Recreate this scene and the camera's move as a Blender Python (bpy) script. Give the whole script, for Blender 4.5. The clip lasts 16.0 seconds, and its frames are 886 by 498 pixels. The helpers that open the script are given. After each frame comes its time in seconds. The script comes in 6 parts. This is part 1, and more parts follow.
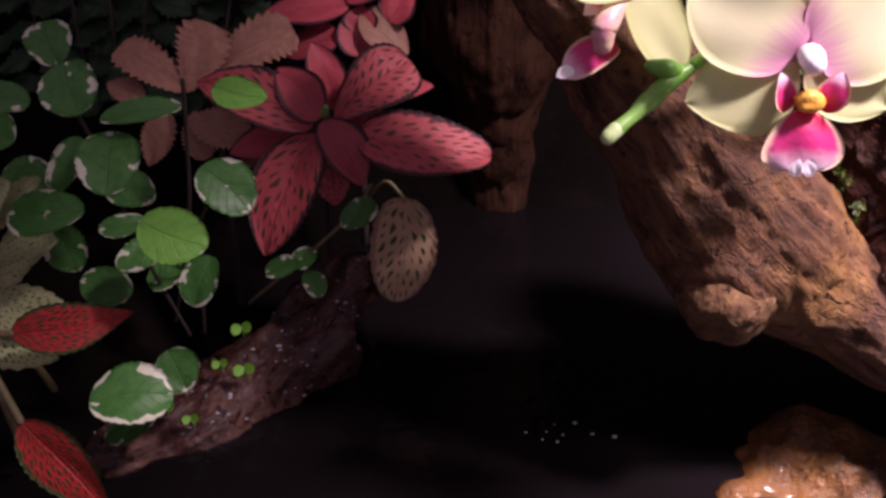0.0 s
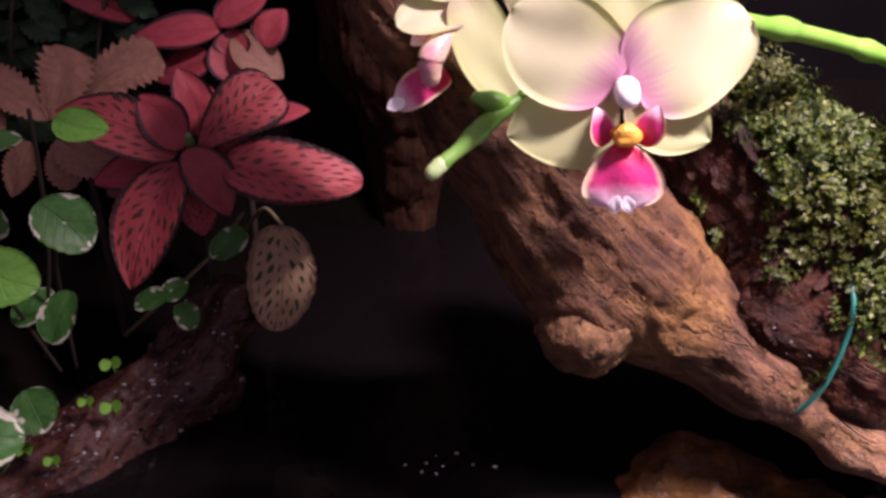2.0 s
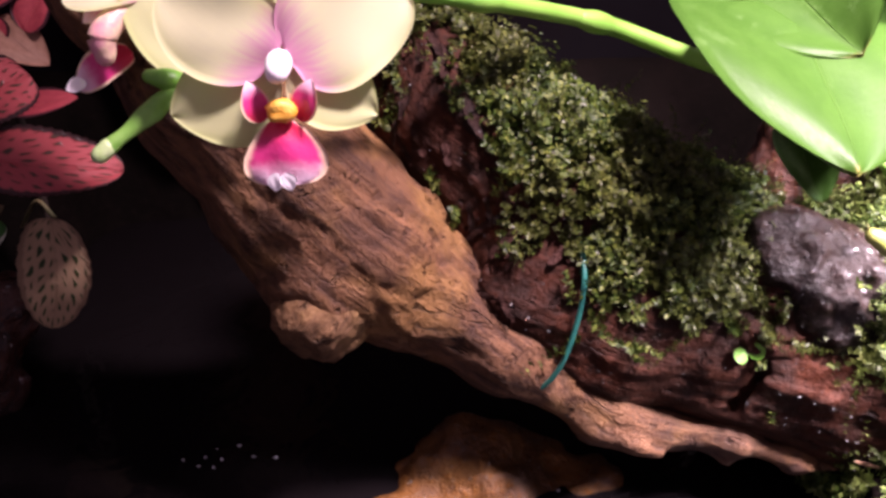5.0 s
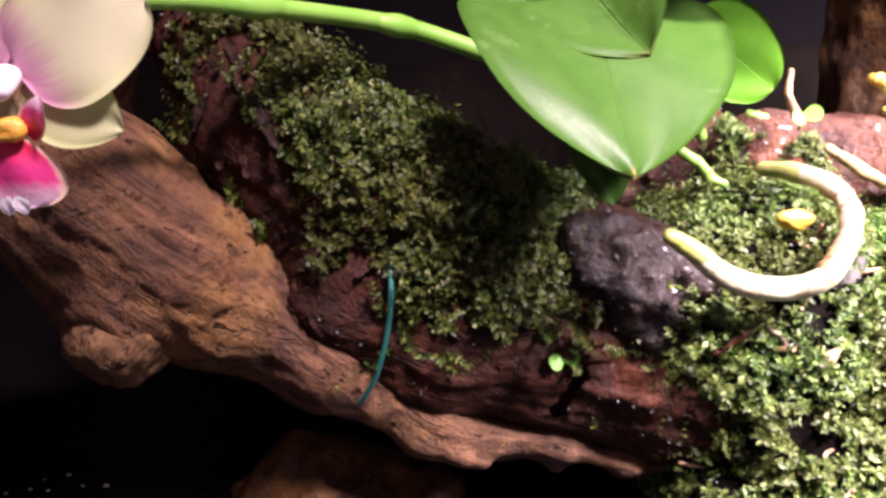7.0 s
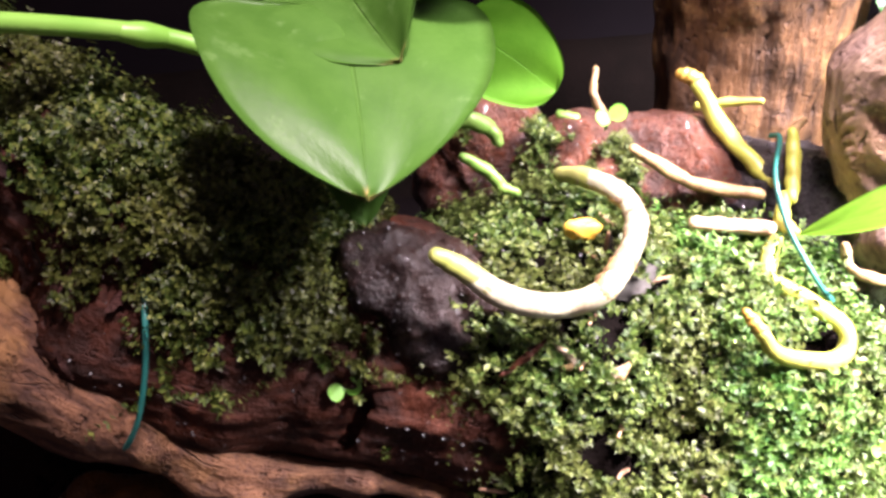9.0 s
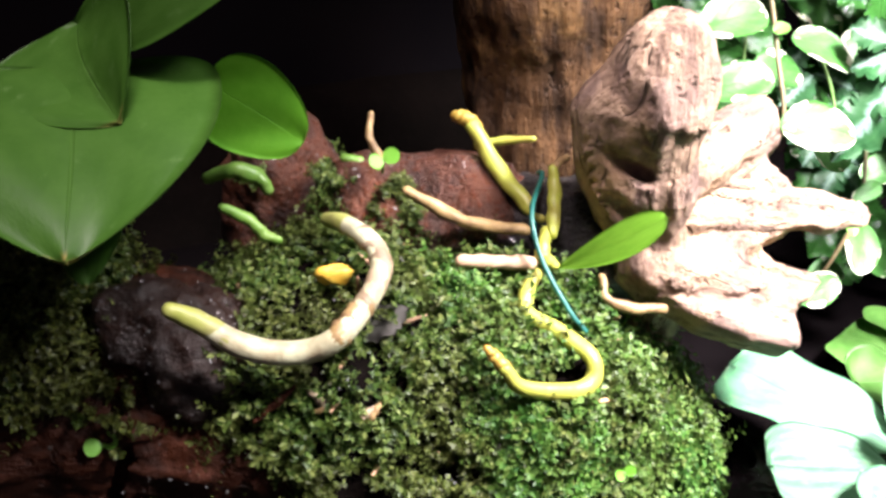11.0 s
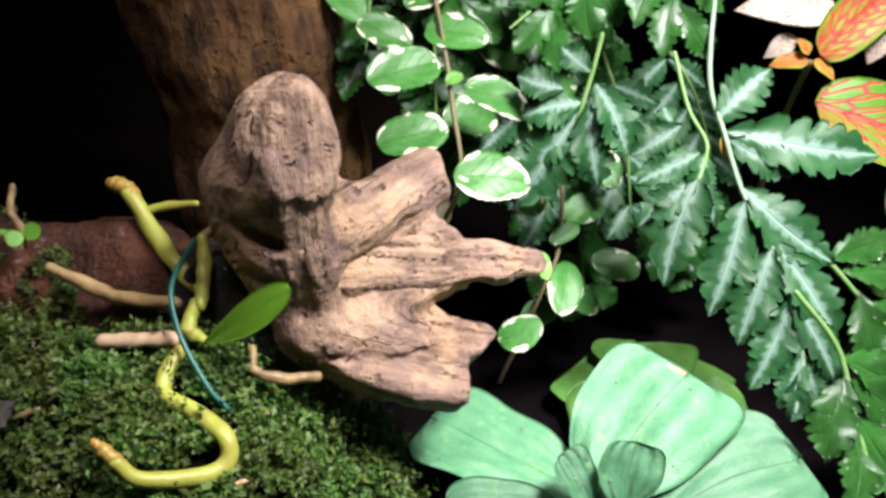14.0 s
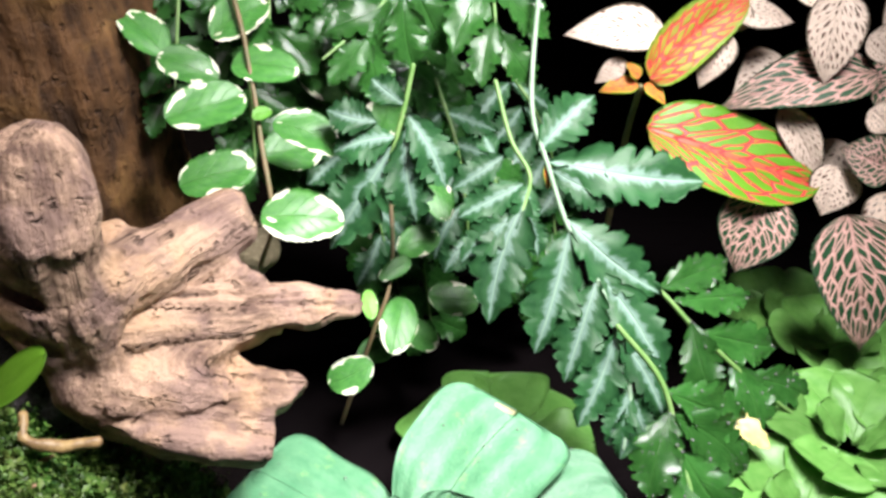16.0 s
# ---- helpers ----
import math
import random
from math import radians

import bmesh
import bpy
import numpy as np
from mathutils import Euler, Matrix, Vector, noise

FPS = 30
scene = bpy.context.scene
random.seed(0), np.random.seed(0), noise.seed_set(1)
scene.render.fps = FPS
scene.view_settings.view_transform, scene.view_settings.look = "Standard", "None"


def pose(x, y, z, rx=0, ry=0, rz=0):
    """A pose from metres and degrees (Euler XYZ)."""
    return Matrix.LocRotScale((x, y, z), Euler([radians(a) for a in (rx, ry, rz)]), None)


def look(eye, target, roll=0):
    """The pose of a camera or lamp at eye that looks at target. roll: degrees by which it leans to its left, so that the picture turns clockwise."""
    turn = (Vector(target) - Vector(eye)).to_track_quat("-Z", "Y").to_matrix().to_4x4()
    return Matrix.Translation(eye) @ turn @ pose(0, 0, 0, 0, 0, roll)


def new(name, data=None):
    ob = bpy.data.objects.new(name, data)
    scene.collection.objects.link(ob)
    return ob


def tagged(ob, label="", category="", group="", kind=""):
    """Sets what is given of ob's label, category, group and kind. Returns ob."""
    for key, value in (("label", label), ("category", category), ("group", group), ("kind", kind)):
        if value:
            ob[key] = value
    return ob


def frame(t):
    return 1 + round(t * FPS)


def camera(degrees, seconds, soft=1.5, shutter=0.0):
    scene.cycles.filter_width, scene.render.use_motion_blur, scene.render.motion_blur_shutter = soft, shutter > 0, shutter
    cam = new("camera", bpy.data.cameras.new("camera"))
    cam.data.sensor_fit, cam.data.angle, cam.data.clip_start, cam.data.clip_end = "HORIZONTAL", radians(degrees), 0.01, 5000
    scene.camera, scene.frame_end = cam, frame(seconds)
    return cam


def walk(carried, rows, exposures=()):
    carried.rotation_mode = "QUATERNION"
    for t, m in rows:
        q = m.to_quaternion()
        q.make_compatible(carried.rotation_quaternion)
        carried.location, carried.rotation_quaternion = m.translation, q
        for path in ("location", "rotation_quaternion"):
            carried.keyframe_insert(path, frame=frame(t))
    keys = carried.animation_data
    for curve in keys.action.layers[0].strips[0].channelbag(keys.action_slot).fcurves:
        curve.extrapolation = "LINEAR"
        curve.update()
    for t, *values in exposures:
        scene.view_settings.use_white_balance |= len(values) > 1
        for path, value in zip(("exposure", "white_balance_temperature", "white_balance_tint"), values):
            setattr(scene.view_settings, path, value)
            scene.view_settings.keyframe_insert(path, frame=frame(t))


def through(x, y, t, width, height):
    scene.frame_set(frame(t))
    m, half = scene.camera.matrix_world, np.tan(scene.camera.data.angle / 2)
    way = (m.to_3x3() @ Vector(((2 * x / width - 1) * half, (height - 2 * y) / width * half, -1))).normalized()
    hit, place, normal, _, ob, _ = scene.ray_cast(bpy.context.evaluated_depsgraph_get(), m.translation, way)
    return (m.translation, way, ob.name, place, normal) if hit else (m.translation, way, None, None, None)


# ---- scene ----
cam = camera(54.5, 16.0, soft=3.0)
METRES, EYE, TILT, LEAN, TURN = 0.36, 0.22, -28.0, 0.0, 0.0
ROWS = [
    (0.0, 0.0, 0.0, 0.0, 0.0, 0.0, -0.0),
    (0.5, 0.024, 0.0023, 0.0048, -0.47, 0.04, 0.22),
    (1.0, 0.0474, 0.0063, 0.0144, -0.87, 0.13, 0.53),
    (1.5, 0.069, 0.0146, 0.0204, -1.27, 0.34, 0.74),
    (2.0, 0.0951, 0.0183, 0.0211, -1.84, 0.34, 0.97),
    (2.5, 0.1198, 0.015, 0.0104, -2.42, 0.25, 1.16),
    (3.0, 0.1436, 0.0154, 0.0066, -2.9, 0.02, 1.48),
    (3.5, 0.1609, 0.0158, 0.0103, -3.22, -0.14, 1.77),
    (4.0, 0.1957, 0.0193, 0.01, -3.9, -0.33, 2.11),
    (6.5, 0.3397, 0.0291, 0.0104, -7.7, -0.46, 4.3),
    (7.0, 0.3688, 0.0315, 0.0111, -8.76, -0.65, 4.92),
    (7.5, 0.3992, 0.0339, 0.0131, -9.94, -0.83, 5.72),
    (8.0, 0.4349, 0.0431, 0.0115, -10.81, -1.04, 6.25),
    (8.5, 0.4567, 0.0516, 0.0106, -11.71, -1.37, 6.74),
    (9.0, 0.4976, 0.0544, 0.0189, -12.75, -1.65, 7.29),
    (9.5, 0.5379, 0.0427, 0.0236, -13.94, -1.52, 8.12),
    (12.0, 0.6874, -0.0269, 0.0153, -17.71, -0.66, 10.43),
    (12.5, 0.7177, -0.0413, 0.0145, -18.67, -0.58, 10.94),
    (13.0, 0.75, -0.0488, 0.0105, -19.85, -0.69, 11.49),
    (13.5, 0.7902, -0.0478, 0.0132, -21.57, -0.87, 12.22),
    (14.0, 0.8321, -0.0449, 0.0197, -23.09, -1.27, 12.84),
    (14.5, 0.8594, -0.0369, 0.0128, -23.97, -1.53, 13.2),
    (15.0, 0.8872, -0.0445, 0.0177, -24.77, -1.58, 13.63),
    (15.5, 0.9167, -0.0496, 0.0216, -25.71, -1.77, 14.06),
    (16.0, 0.9558, -0.064, 0.0218, -26.88, -1.82, 14.52),
]
EXPOSURES = [(0.0, 1.36, 6500, 47), (4.2, 1.42, 6500, 49), (7.0, 0.8, 6500, 46), (9.7, 0.3, 6500, 36), (12.0, -1.8, 6500, 20), (14.2, -2.5, 6500, 19), (16.0, -2.4, 6500, 20)]
walk(cam, [(t, pose(0, 0, EYE, TILT, LEAN, TURN) @ pose(METRES * x, METRES * y, METRES * z, 90 + pitch, roll, yaw)) for t, x, y, z, yaw, pitch, roll in ROWS], EXPOSURES)

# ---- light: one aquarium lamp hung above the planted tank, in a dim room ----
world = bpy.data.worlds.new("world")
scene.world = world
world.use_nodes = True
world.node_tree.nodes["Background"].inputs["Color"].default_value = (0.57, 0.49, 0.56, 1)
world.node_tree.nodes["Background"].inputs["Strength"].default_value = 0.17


def area_lamp(name, eye, target, w, h, watts, colour, spread=180):
    data = bpy.data.lights.new(name, "AREA")
    data.shape, data.size, data.size_y, data.energy, data.color = "RECTANGLE", w, h, watts, colour
    data.spread = radians(spread)
    ob = new(name, data)
    ob.matrix_world = look(eye, target)
    return ob


area_lamp("tank_lamp", (0.262, 0.11, 0.51), (0.255, 0.19, 0.08), 0.07, 0.05, 0.98, (1.0, 0.94, 0.88), 87)
area_lamp("tank_lamp", (0.53, 0.035, 0.44), (0.465, 0.18, 0.06), 0.16, 0.10, 6.9, (0.95, 0.98, 0.93), 68)


# ---- materials ----
class Nodes:
    """A short way to wire a node material."""

    def __init__(self, name):
        self.mat = bpy.data.materials.new(name)
        self.mat.use_nodes = True
        self.tree = self.mat.node_tree
        self.bsdf = self.tree.nodes["Principled BSDF"]

    def node(self, kind, values=None, **settings):
        n = self.tree.nodes.new(kind)
        if kind == "ShaderNodeTexNoise":
            n.normalize = True
        if "operation" in settings:
            n.operation = settings["operation"]
        if "use_clamp" in settings:
            n.use_clamp = settings["use_clamp"]
        if "interpolation_type" in settings:
            n.interpolation_type = settings["interpolation_type"]
        if "data_type" in settings:
            n.data_type, n.blend_type, n.clamp_factor = settings["data_type"], settings["blend_type"], settings["clamp_factor"]
        if "uv_map" in settings:
            n.uv_map = settings["uv_map"]
        if "attribute_name" in settings:
            n.attribute_name = settings["attribute_name"]
        if "feature" in settings:
            n.voronoi_dimensions, n.feature = settings["voronoi_dimensions"], settings["feature"]
        for key, value in (values or {}).items():
            self.put(n.inputs[key], value)
        return n

    def put(self, socket, value):
        if isinstance(value, bpy.types.NodeSocket):
            self.tree.links.new(value, socket)
        else:
            socket.default_value = value

    def math(self, op, a, b=0.0, c=0.0, clamp=False):
        n = self.node("ShaderNodeMath", operation=op, use_clamp=clamp)
        for s, v in zip(n.inputs, (a, b, c)):
            self.put(s, v)
        return n.outputs[0]

    def step(self, x, lo, hi):
        n = self.node("ShaderNodeMapRange", {0: x, 1: lo, 2: hi}, interpolation_type="SMOOTHSTEP")
        return n.outputs[0]

    def mix(self, f, a, b, blend="MIX"):
        n = self.node("ShaderNodeMix", data_type="RGBA", blend_type=blend, clamp_factor=True)
        self.put(n.inputs[0], f)
        for s, v in ((n.inputs[6], a), (n.inputs[7], b)):
            self.put(s, (*v, 1) if isinstance(v, tuple) and len(v) == 3 else v)
        return n.outputs[2]

    def noise(self, vector, scale, detail=4.0, rough=0.55, distort=0.0):
        return self.node("ShaderNodeTexNoise", {"Vector": vector, "Scale": scale, "Detail": detail, "Roughness": rough, "Distortion": distort}).outputs[0]

    def scaled(self, vector, s):
        return self.node("ShaderNodeVectorMath", {0: vector, 1: s}, operation="MULTIPLY").outputs[0]

    def coords(self):
        return self.node("ShaderNodeTexCoord").outputs["Object"]

    def bump(self, height, distance, strength=1.0):
        n = self.node("ShaderNodeBump", {"Height": height, "Distance": distance, "Strength": strength})
        self.put(self.bsdf.inputs["Normal"], n.outputs[0])
        return n.outputs[0]

    def finish(self, colour, rough, specular=0.5, sheen=0.0, coat=0.0):
        b = self.bsdf.inputs
        self.put(b["Base Color"], (*colour, 1) if isinstance(colour, tuple) else colour)
        self.put(b["Roughness"], rough)
        self.put(b["Specular IOR Level"], specular)
        if coat:
            self.put(b["Coat Weight"], coat)
            self.put(b["Coat Roughness"], 0.12)
        return self.mat

    def translucent(self, colour, amount):
        t = self.node("ShaderNodeBsdfTranslucent", {"Color": colour})
        m = self.node("ShaderNodeMixShader", {0: amount, 1: self.bsdf.outputs[0], 2: t.outputs[0]})
        out = self.tree.nodes["Material Output"]
        self.tree.links.new(m.outputs[0], out.inputs["Surface"])


def leaf_material(name, blade, blade2, vein=None, midrib=0.03, laterals=0, slant=0.5, lateral_width=0.10, net=0.0, net_width=0.06,
                  vein_spread=0.0, edge=None, edge_from=0.8, silver=None, rough=0.38, relief=0.0004, tip=None, tip_from=0.84, blotch=None, through=0.2, ring=None, ring_from=0.86, ribs=0.0, specular=0.4):
    """A leaf's skin over its own length (u) and breadth (v): mottled blade, midrib, side veins, a net of veins, a pale rim, a silver centre."""
    k = Nodes(name)
    uv = k.node("ShaderNodeUVMap", uv_map="UVMap").outputs[0]
    sep = k.node("ShaderNodeSeparateXYZ", {0: uv})
    u, v = sep.outputs[0], sep.outputs[1]
    s = k.math("ABSOLUTE", k.math("MULTIPLY_ADD", v, 2.0, -1.0))
    rnd = k.node("ShaderNodeObjectInfo").outputs["Random"]
    shifted = k.node("ShaderNodeCombineXYZ", {0: k.math("ADD", u, k.math("MULTIPLY", rnd, 37.0)), 1: v, 2: 0.0}).outputs[0]
    grain = k.noise(shifted, 7.0, 5.0, 0.6)
    fine = k.noise(shifted, 40.0, 3.0)
    col = k.mix(k.step(grain, 0.3, 0.7), blade, blade2)
    height = k.math("MULTIPLY", fine, 0.25)
    wob = k.math("MULTIPLY_ADD", k.noise(shifted, 9.0, 2.0), 0.10, -0.05)
    if silver:
        lobe = k.node("ShaderNodeAttribute", attribute_name="lobe").outputs["Fac"]
        feather = k.noise(k.node("ShaderNodeCombineXYZ", {0: k.math("MULTIPLY", k.math("SUBTRACT", u, k.math("MULTIPLY", s, 0.08)), 46.0), 1: k.math("MULTIPLY", v, 5.0), 2: k.math("MULTIPLY", rnd, 9.0)}).outputs[0], 1.0, 4.0, 0.7)
        reach = k.math("ADD", k.math("DIVIDE", s, k.math("MULTIPLY_ADD", lobe, 0.25, 0.09)), k.math("MULTIPLY_ADD", feather, 1.8, -0.85))
        col = k.mix(k.math("MULTIPLY", k.math("SUBTRACT", 1.0, k.step(reach, 0.25, 1.2)), 0.85), col, silver)
    if laterals:
        f = k.math("FRACT", k.math("ADD", k.math("MULTIPLY", k.math("SUBTRACT", u, k.math("MULTIPLY", s, slant)), float(laterals)), k.math("MULTIPLY", wob, 4.0)))
        d = k.math("MINIMUM", f, k.math("SUBTRACT", 1.0, f))
        side = k.math("SUBTRACT", 1.0, k.step(d, lateral_width * 0.35, lateral_width))
        height = k.math("SUBTRACT", height, k.math("MULTIPLY", side, 0.22))
        if vein:
            col = k.mix(side, col, vein)
    if net:
        cell = k.node("ShaderNodeTexVoronoi", {"Vector": k.node("ShaderNodeCombineXYZ", {0: k.math("SUBTRACT", k.math("MULTIPLY", u, net), k.math("MULTIPLY", s, net * 0.35)), 1: k.math("ADD", k.math("MULTIPLY", v, net * 0.75), k.math("MULTIPLY", rnd, 20.0)), 2: 0.0}).outputs[0], "Scale": 1.0, "Randomness": 0.75},
                      feature="DISTANCE_TO_EDGE", voronoi_dimensions="2D").outputs["Distance"]
        lace = k.math("SUBTRACT", 1.0, k.step(cell, net_width * 0.7, net_width * 1.4 + 0.01))
        height = k.math("SUBTRACT", height, k.math("MULTIPLY", lace, 0.5))
        if vein:
            col = k.mix(lace, col, vein)
    if vein and vein_spread:
        col = k.mix(k.step(k.math("ADD", grain, k.math("MULTIPLY", s, 0.25)), 1.0 - vein_spread, 1.15 - vein_spread), col, vein)
    rib = k.math("SUBTRACT", 1.0, k.step(s, midrib * 0.5, midrib * 1.6))
    height = k.math("SUBTRACT", height, k.math("MULTIPLY", rib, 0.6))
    col = k.mix(k.math("MULTIPLY", rib, 0.8), col, vein if vein else blade2)
    if ribs:
        height = k.math("ADD", height, k.math("MULTIPLY", k.math("SINE", k.math("MULTIPLY_ADD", v, ribs * 6.283, k.math("MULTIPLY", wob, 12.0))), 0.22))
    if edge:
        e = k.math("MAXIMUM", s, k.math("MULTIPLY_ADD", k.step(u, 0.8, 1.0), 0.5, 0.5))
        e = k.math("ADD", e, k.math("MULTIPLY_ADD", k.noise(shifted, 2.9, 1.5), 2.6, -1.3))
        col = k.mix(k.step(e, edge_from, edge_from + 0.04), col, edge)
    if ring:
        col = k.mix(k.step(k.math("ADD", s, k.math("MULTIPLY", wob, 1.5)), ring_from, ring_from + 0.1), col, ring)
    if tip:
        col = k.mix(k.step(k.math("ADD", u, k.math("MULTIPLY", wob, 1.2)), tip_from, tip_from + 0.07), col, tip)
    if blotch:
        col = k.mix(k.math("MULTIPLY", k.step(k.noise(shifted, 5.0, 5.0, 0.75), 0.56, 0.66), 0.5), col, blotch)
    var = k.node("ShaderNodeHueSaturation", {"Hue": 0.5, "Saturation": 1.0, "Value": k.math("MULTIPLY_ADD", rnd, 0.5, 0.75), "Color": col}).outputs[0]
    k.bump(height, relief)
    k.finish(var, k.math("MULTIPLY_ADD", fine, 0.2, rough - 0.1), specular)
    if through:
        k.translucent(var, through)
    return k.mat


def petal_material(name, base, rim, blush, blush_to=0.4):
    k = Nodes(name)
    sep = k.node("ShaderNodeSeparateXYZ", {0: k.node("ShaderNodeUVMap", uv_map="UVMap").outputs[0]})
    u, v = sep.outputs[0], sep.outputs[1]
    s = k.math("ABSOLUTE", k.math("MULTIPLY_ADD", v, 2.0, -1.0))
    streak = k.noise(k.node("ShaderNodeCombineXYZ", {0: k.math("MULTIPLY", u, 2.0), 1: k.math("MULTIPLY", v, 22.0), 2: 0.0}).outputs[0], 1.0, 3.0)
    col = k.mix(k.step(s, 0.5, 1.0), base, rim)
    reach = k.math("ADD", u, k.math("MULTIPLY_ADD", streak, 0.3, -0.15))
    col = k.mix(k.math("MULTIPLY", k.math("SUBTRACT", 1.0, k.step(reach, blush_to * 0.1, blush_to)), 0.9), col, blush)
    col = k.mix(k.math("MULTIPLY", k.step(streak, 0.35, 0.7), 0.02), col, (0.75, 0.70, 0.42))
    k.bump(streak, 0.00003)
    k.finish(col, 0.5, 0.3)
    k.translucent(col, 0.5)
    return k.mat


def wood_material(name, light, dark, crack, wet=0.0, relief=0.0012, gold=None, bias=0.0, grey=None, rifts=0.56, specular=0.22, streaks=1.0, shine=0.0):
    """Driftwood: fibres along the grain, cracks, worn pale patches and damp dark ones."""
    k = Nodes(name)
    g = k.node("ShaderNodeAttribute", attribute_name="grain").outputs["Vector"]
    o = k.coords()
    warp = k.noise(o, 60.0, 2.0)
    gw = k.node("ShaderNodeVectorMath", {0: g, 1: k.scaled(k.node("ShaderNodeTexNoise", {"Vector": o, "Scale": 45.0, "Detail": 2.0}).outputs[1], (0.002, 0.0024, 0.0024))}, operation="ADD").outputs[0]
    fibre = k.noise(k.scaled(gw, (60.0, 620.0, 620.0)), 1.0, 6.0, 0.7)
    coarse = k.noise(k.scaled(gw, (28.0, 170.0, 170.0)), 1.0, 4.0, 0.6)
    patch = k.noise(o, 32.0, 5.0, 0.6)
    tone = k.math("ADD", coarse, k.math("MULTIPLY_ADD", k.noise(o, 75.0, 3.0), 0.6, -0.3))
    col = k.mix(k.step(tone, 0.22 + bias, 0.6 + bias), dark, light)
    if grey:
        col = k.mix(k.math("MULTIPLY", k.step(k.noise(o, 48.0, 4.0), 0.47, 0.6), 0.75), col, grey)
    col = k.mix(k.math("MULTIPLY", k.math("SUBTRACT", 1.0, k.step(fibre, 0.34, 0.5)), 0.7 * streaks), col, dark)
    col = k.mix(k.math("MULTIPLY", k.step(fibre, 0.52, 0.7), 0.6 * streaks), col, tuple(min(1.0, c * 1.55) for c in light))
    if gold:
        col = k.mix(k.math("MULTIPLY", k.step(patch, 0.5, 0.66), 0.7), col, gold)
    rift = k.math("ABSOLUTE", k.math("SUBTRACT", k.noise(k.scaled(gw, (15.0, 150.0, 150.0)), 1.0, 3.0, 0.5), 0.5))
    gap = k.math("SUBTRACT", 1.0, k.step(rift, 0.004, 0.02))
    split = k.math("MULTIPLY", gap, k.step(warp, rifts, rifts + 0.12))
    col = k.mix(k.math("MULTIPLY", split, 0.6), col, crack)
    pits = k.step(k.noise(o, 260.0, 3.0), 0.62, 0.72)
    col = k.mix(k.math("MULTIPLY", pits, 0.5), col, crack)
    rubble = k.noise(o, 330.0, 4.0, 0.65)
    col = k.mix(k.math("MULTIPLY", k.math("SUBTRACT", 1.0, k.step(rubble, 0.36, 0.47)), 0.45 * streaks), col, dark)
    height = k.math("ADD", k.math("ADD", k.math("MULTIPLY", fibre, 0.3), k.math("MULTIPLY", rubble, 0.5)), k.math("MULTIPLY", coarse, 0.7))
    height = k.math("SUBTRACT", height, k.math("ADD", k.math("MULTIPLY", split, 0.7), k.math("MULTIPLY", pits, 0.4)))
    k.bump(height, relief)
    rough = k.math("SUBTRACT", 0.75 - 0.35 * shine, k.math("MULTIPLY", k.step(patch, 0.35, 0.6), (0.5 - 0.22 * shine) * wet))
    wetness = k.math("MULTIPLY", k.step(k.noise(o, 420.0, 2.0), 0.56, 0.7), 0.7 * wet)
    return k.finish(col, rough, specular, coat=wetness if wet > 0.3 else 0.0)


def stone_material(name, a, b, wet=0.5, scale=90.0, relief=0.0012, specular=0.5):
    k = Nodes(name)
    o = k.coords()
    big = k.noise(o, scale * 0.4, 5.0, 0.6)
    small = k.noise(o, scale * 5, 4.0, 0.65)
    col = k.mix(k.step(big, 0.35, 0.65), a, b)
    col = k.mix(k.math("MULTIPLY", k.step(small, 0.5, 0.75), 0.4), col, tuple(min(1.0, c * 1.7) for c in a))
    k.bump(k.math("ADD", k.math("MULTIPLY", small, 0.7), big), relief)
    return k.finish(col, k.math("SUBTRACT", 0.8 - 0.25 * wet, k.math("MULTIPLY", k.step(small, 0.4, 0.7), 0.45 * wet)), specular * 0.5, coat=k.math("MULTIPLY", k.step(k.noise(o, scale * 3.5, 3.0), 0.5, 0.64), 0.4 * wet) if wet else 0.0)


def plain_material(name, a, b, rough, scale=200.0, relief=0.0003, through=0.0, coat=0.0, hue=0.0, specular=0.5):
    k = Nodes(name)
    o = k.coords()
    f = k.noise(o, scale, 4.0)
    col = k.mix(k.step(f, 0.3, 0.7), a, b)
    if hue:
        r = k.node("ShaderNodeObjectInfo").outputs["Random"]
        col = k.node("ShaderNodeHueSaturation", {"Hue": 0.5, "Value": k.math("MULTIPLY_ADD", r, hue, 1 - hue / 2), "Color": col}).outputs[0]
    k.bump(f, relief)
    k.finish(col, rough, specular, coat=coat)
    if through:
        k.translucent(col, through)
    return k.mat


def moss_material(name, shades):
    """Moss leaflets: every leaflet has its own shade between young yellow-green and old dark green."""
    k = Nodes(name)
    r = k.node("ShaderNodeNewGeometry").outputs["Random Per Island"]
    ramp = k.node("ShaderNodeValToRGB", {0: r})
    el = ramp.color_ramp.elements
    for i, c in enumerate(shades):
        e = el[i] if i < 2 else el.new(1.0)
        e.position, e.color = i / (len(shades) - 1), (*c, 1)
    o = k.coords()
    col = k.mix(k.step(k.noise(o, 38.0, 3.0), 0.40, 0.60), ramp.outputs[0], k.mix(0.4, ramp.outputs[0], (0.08, 0.065, 0.018)))
    k.finish(col, 0.45, 0.35)
    k.translucent(col, 0.3)
    return k.mat


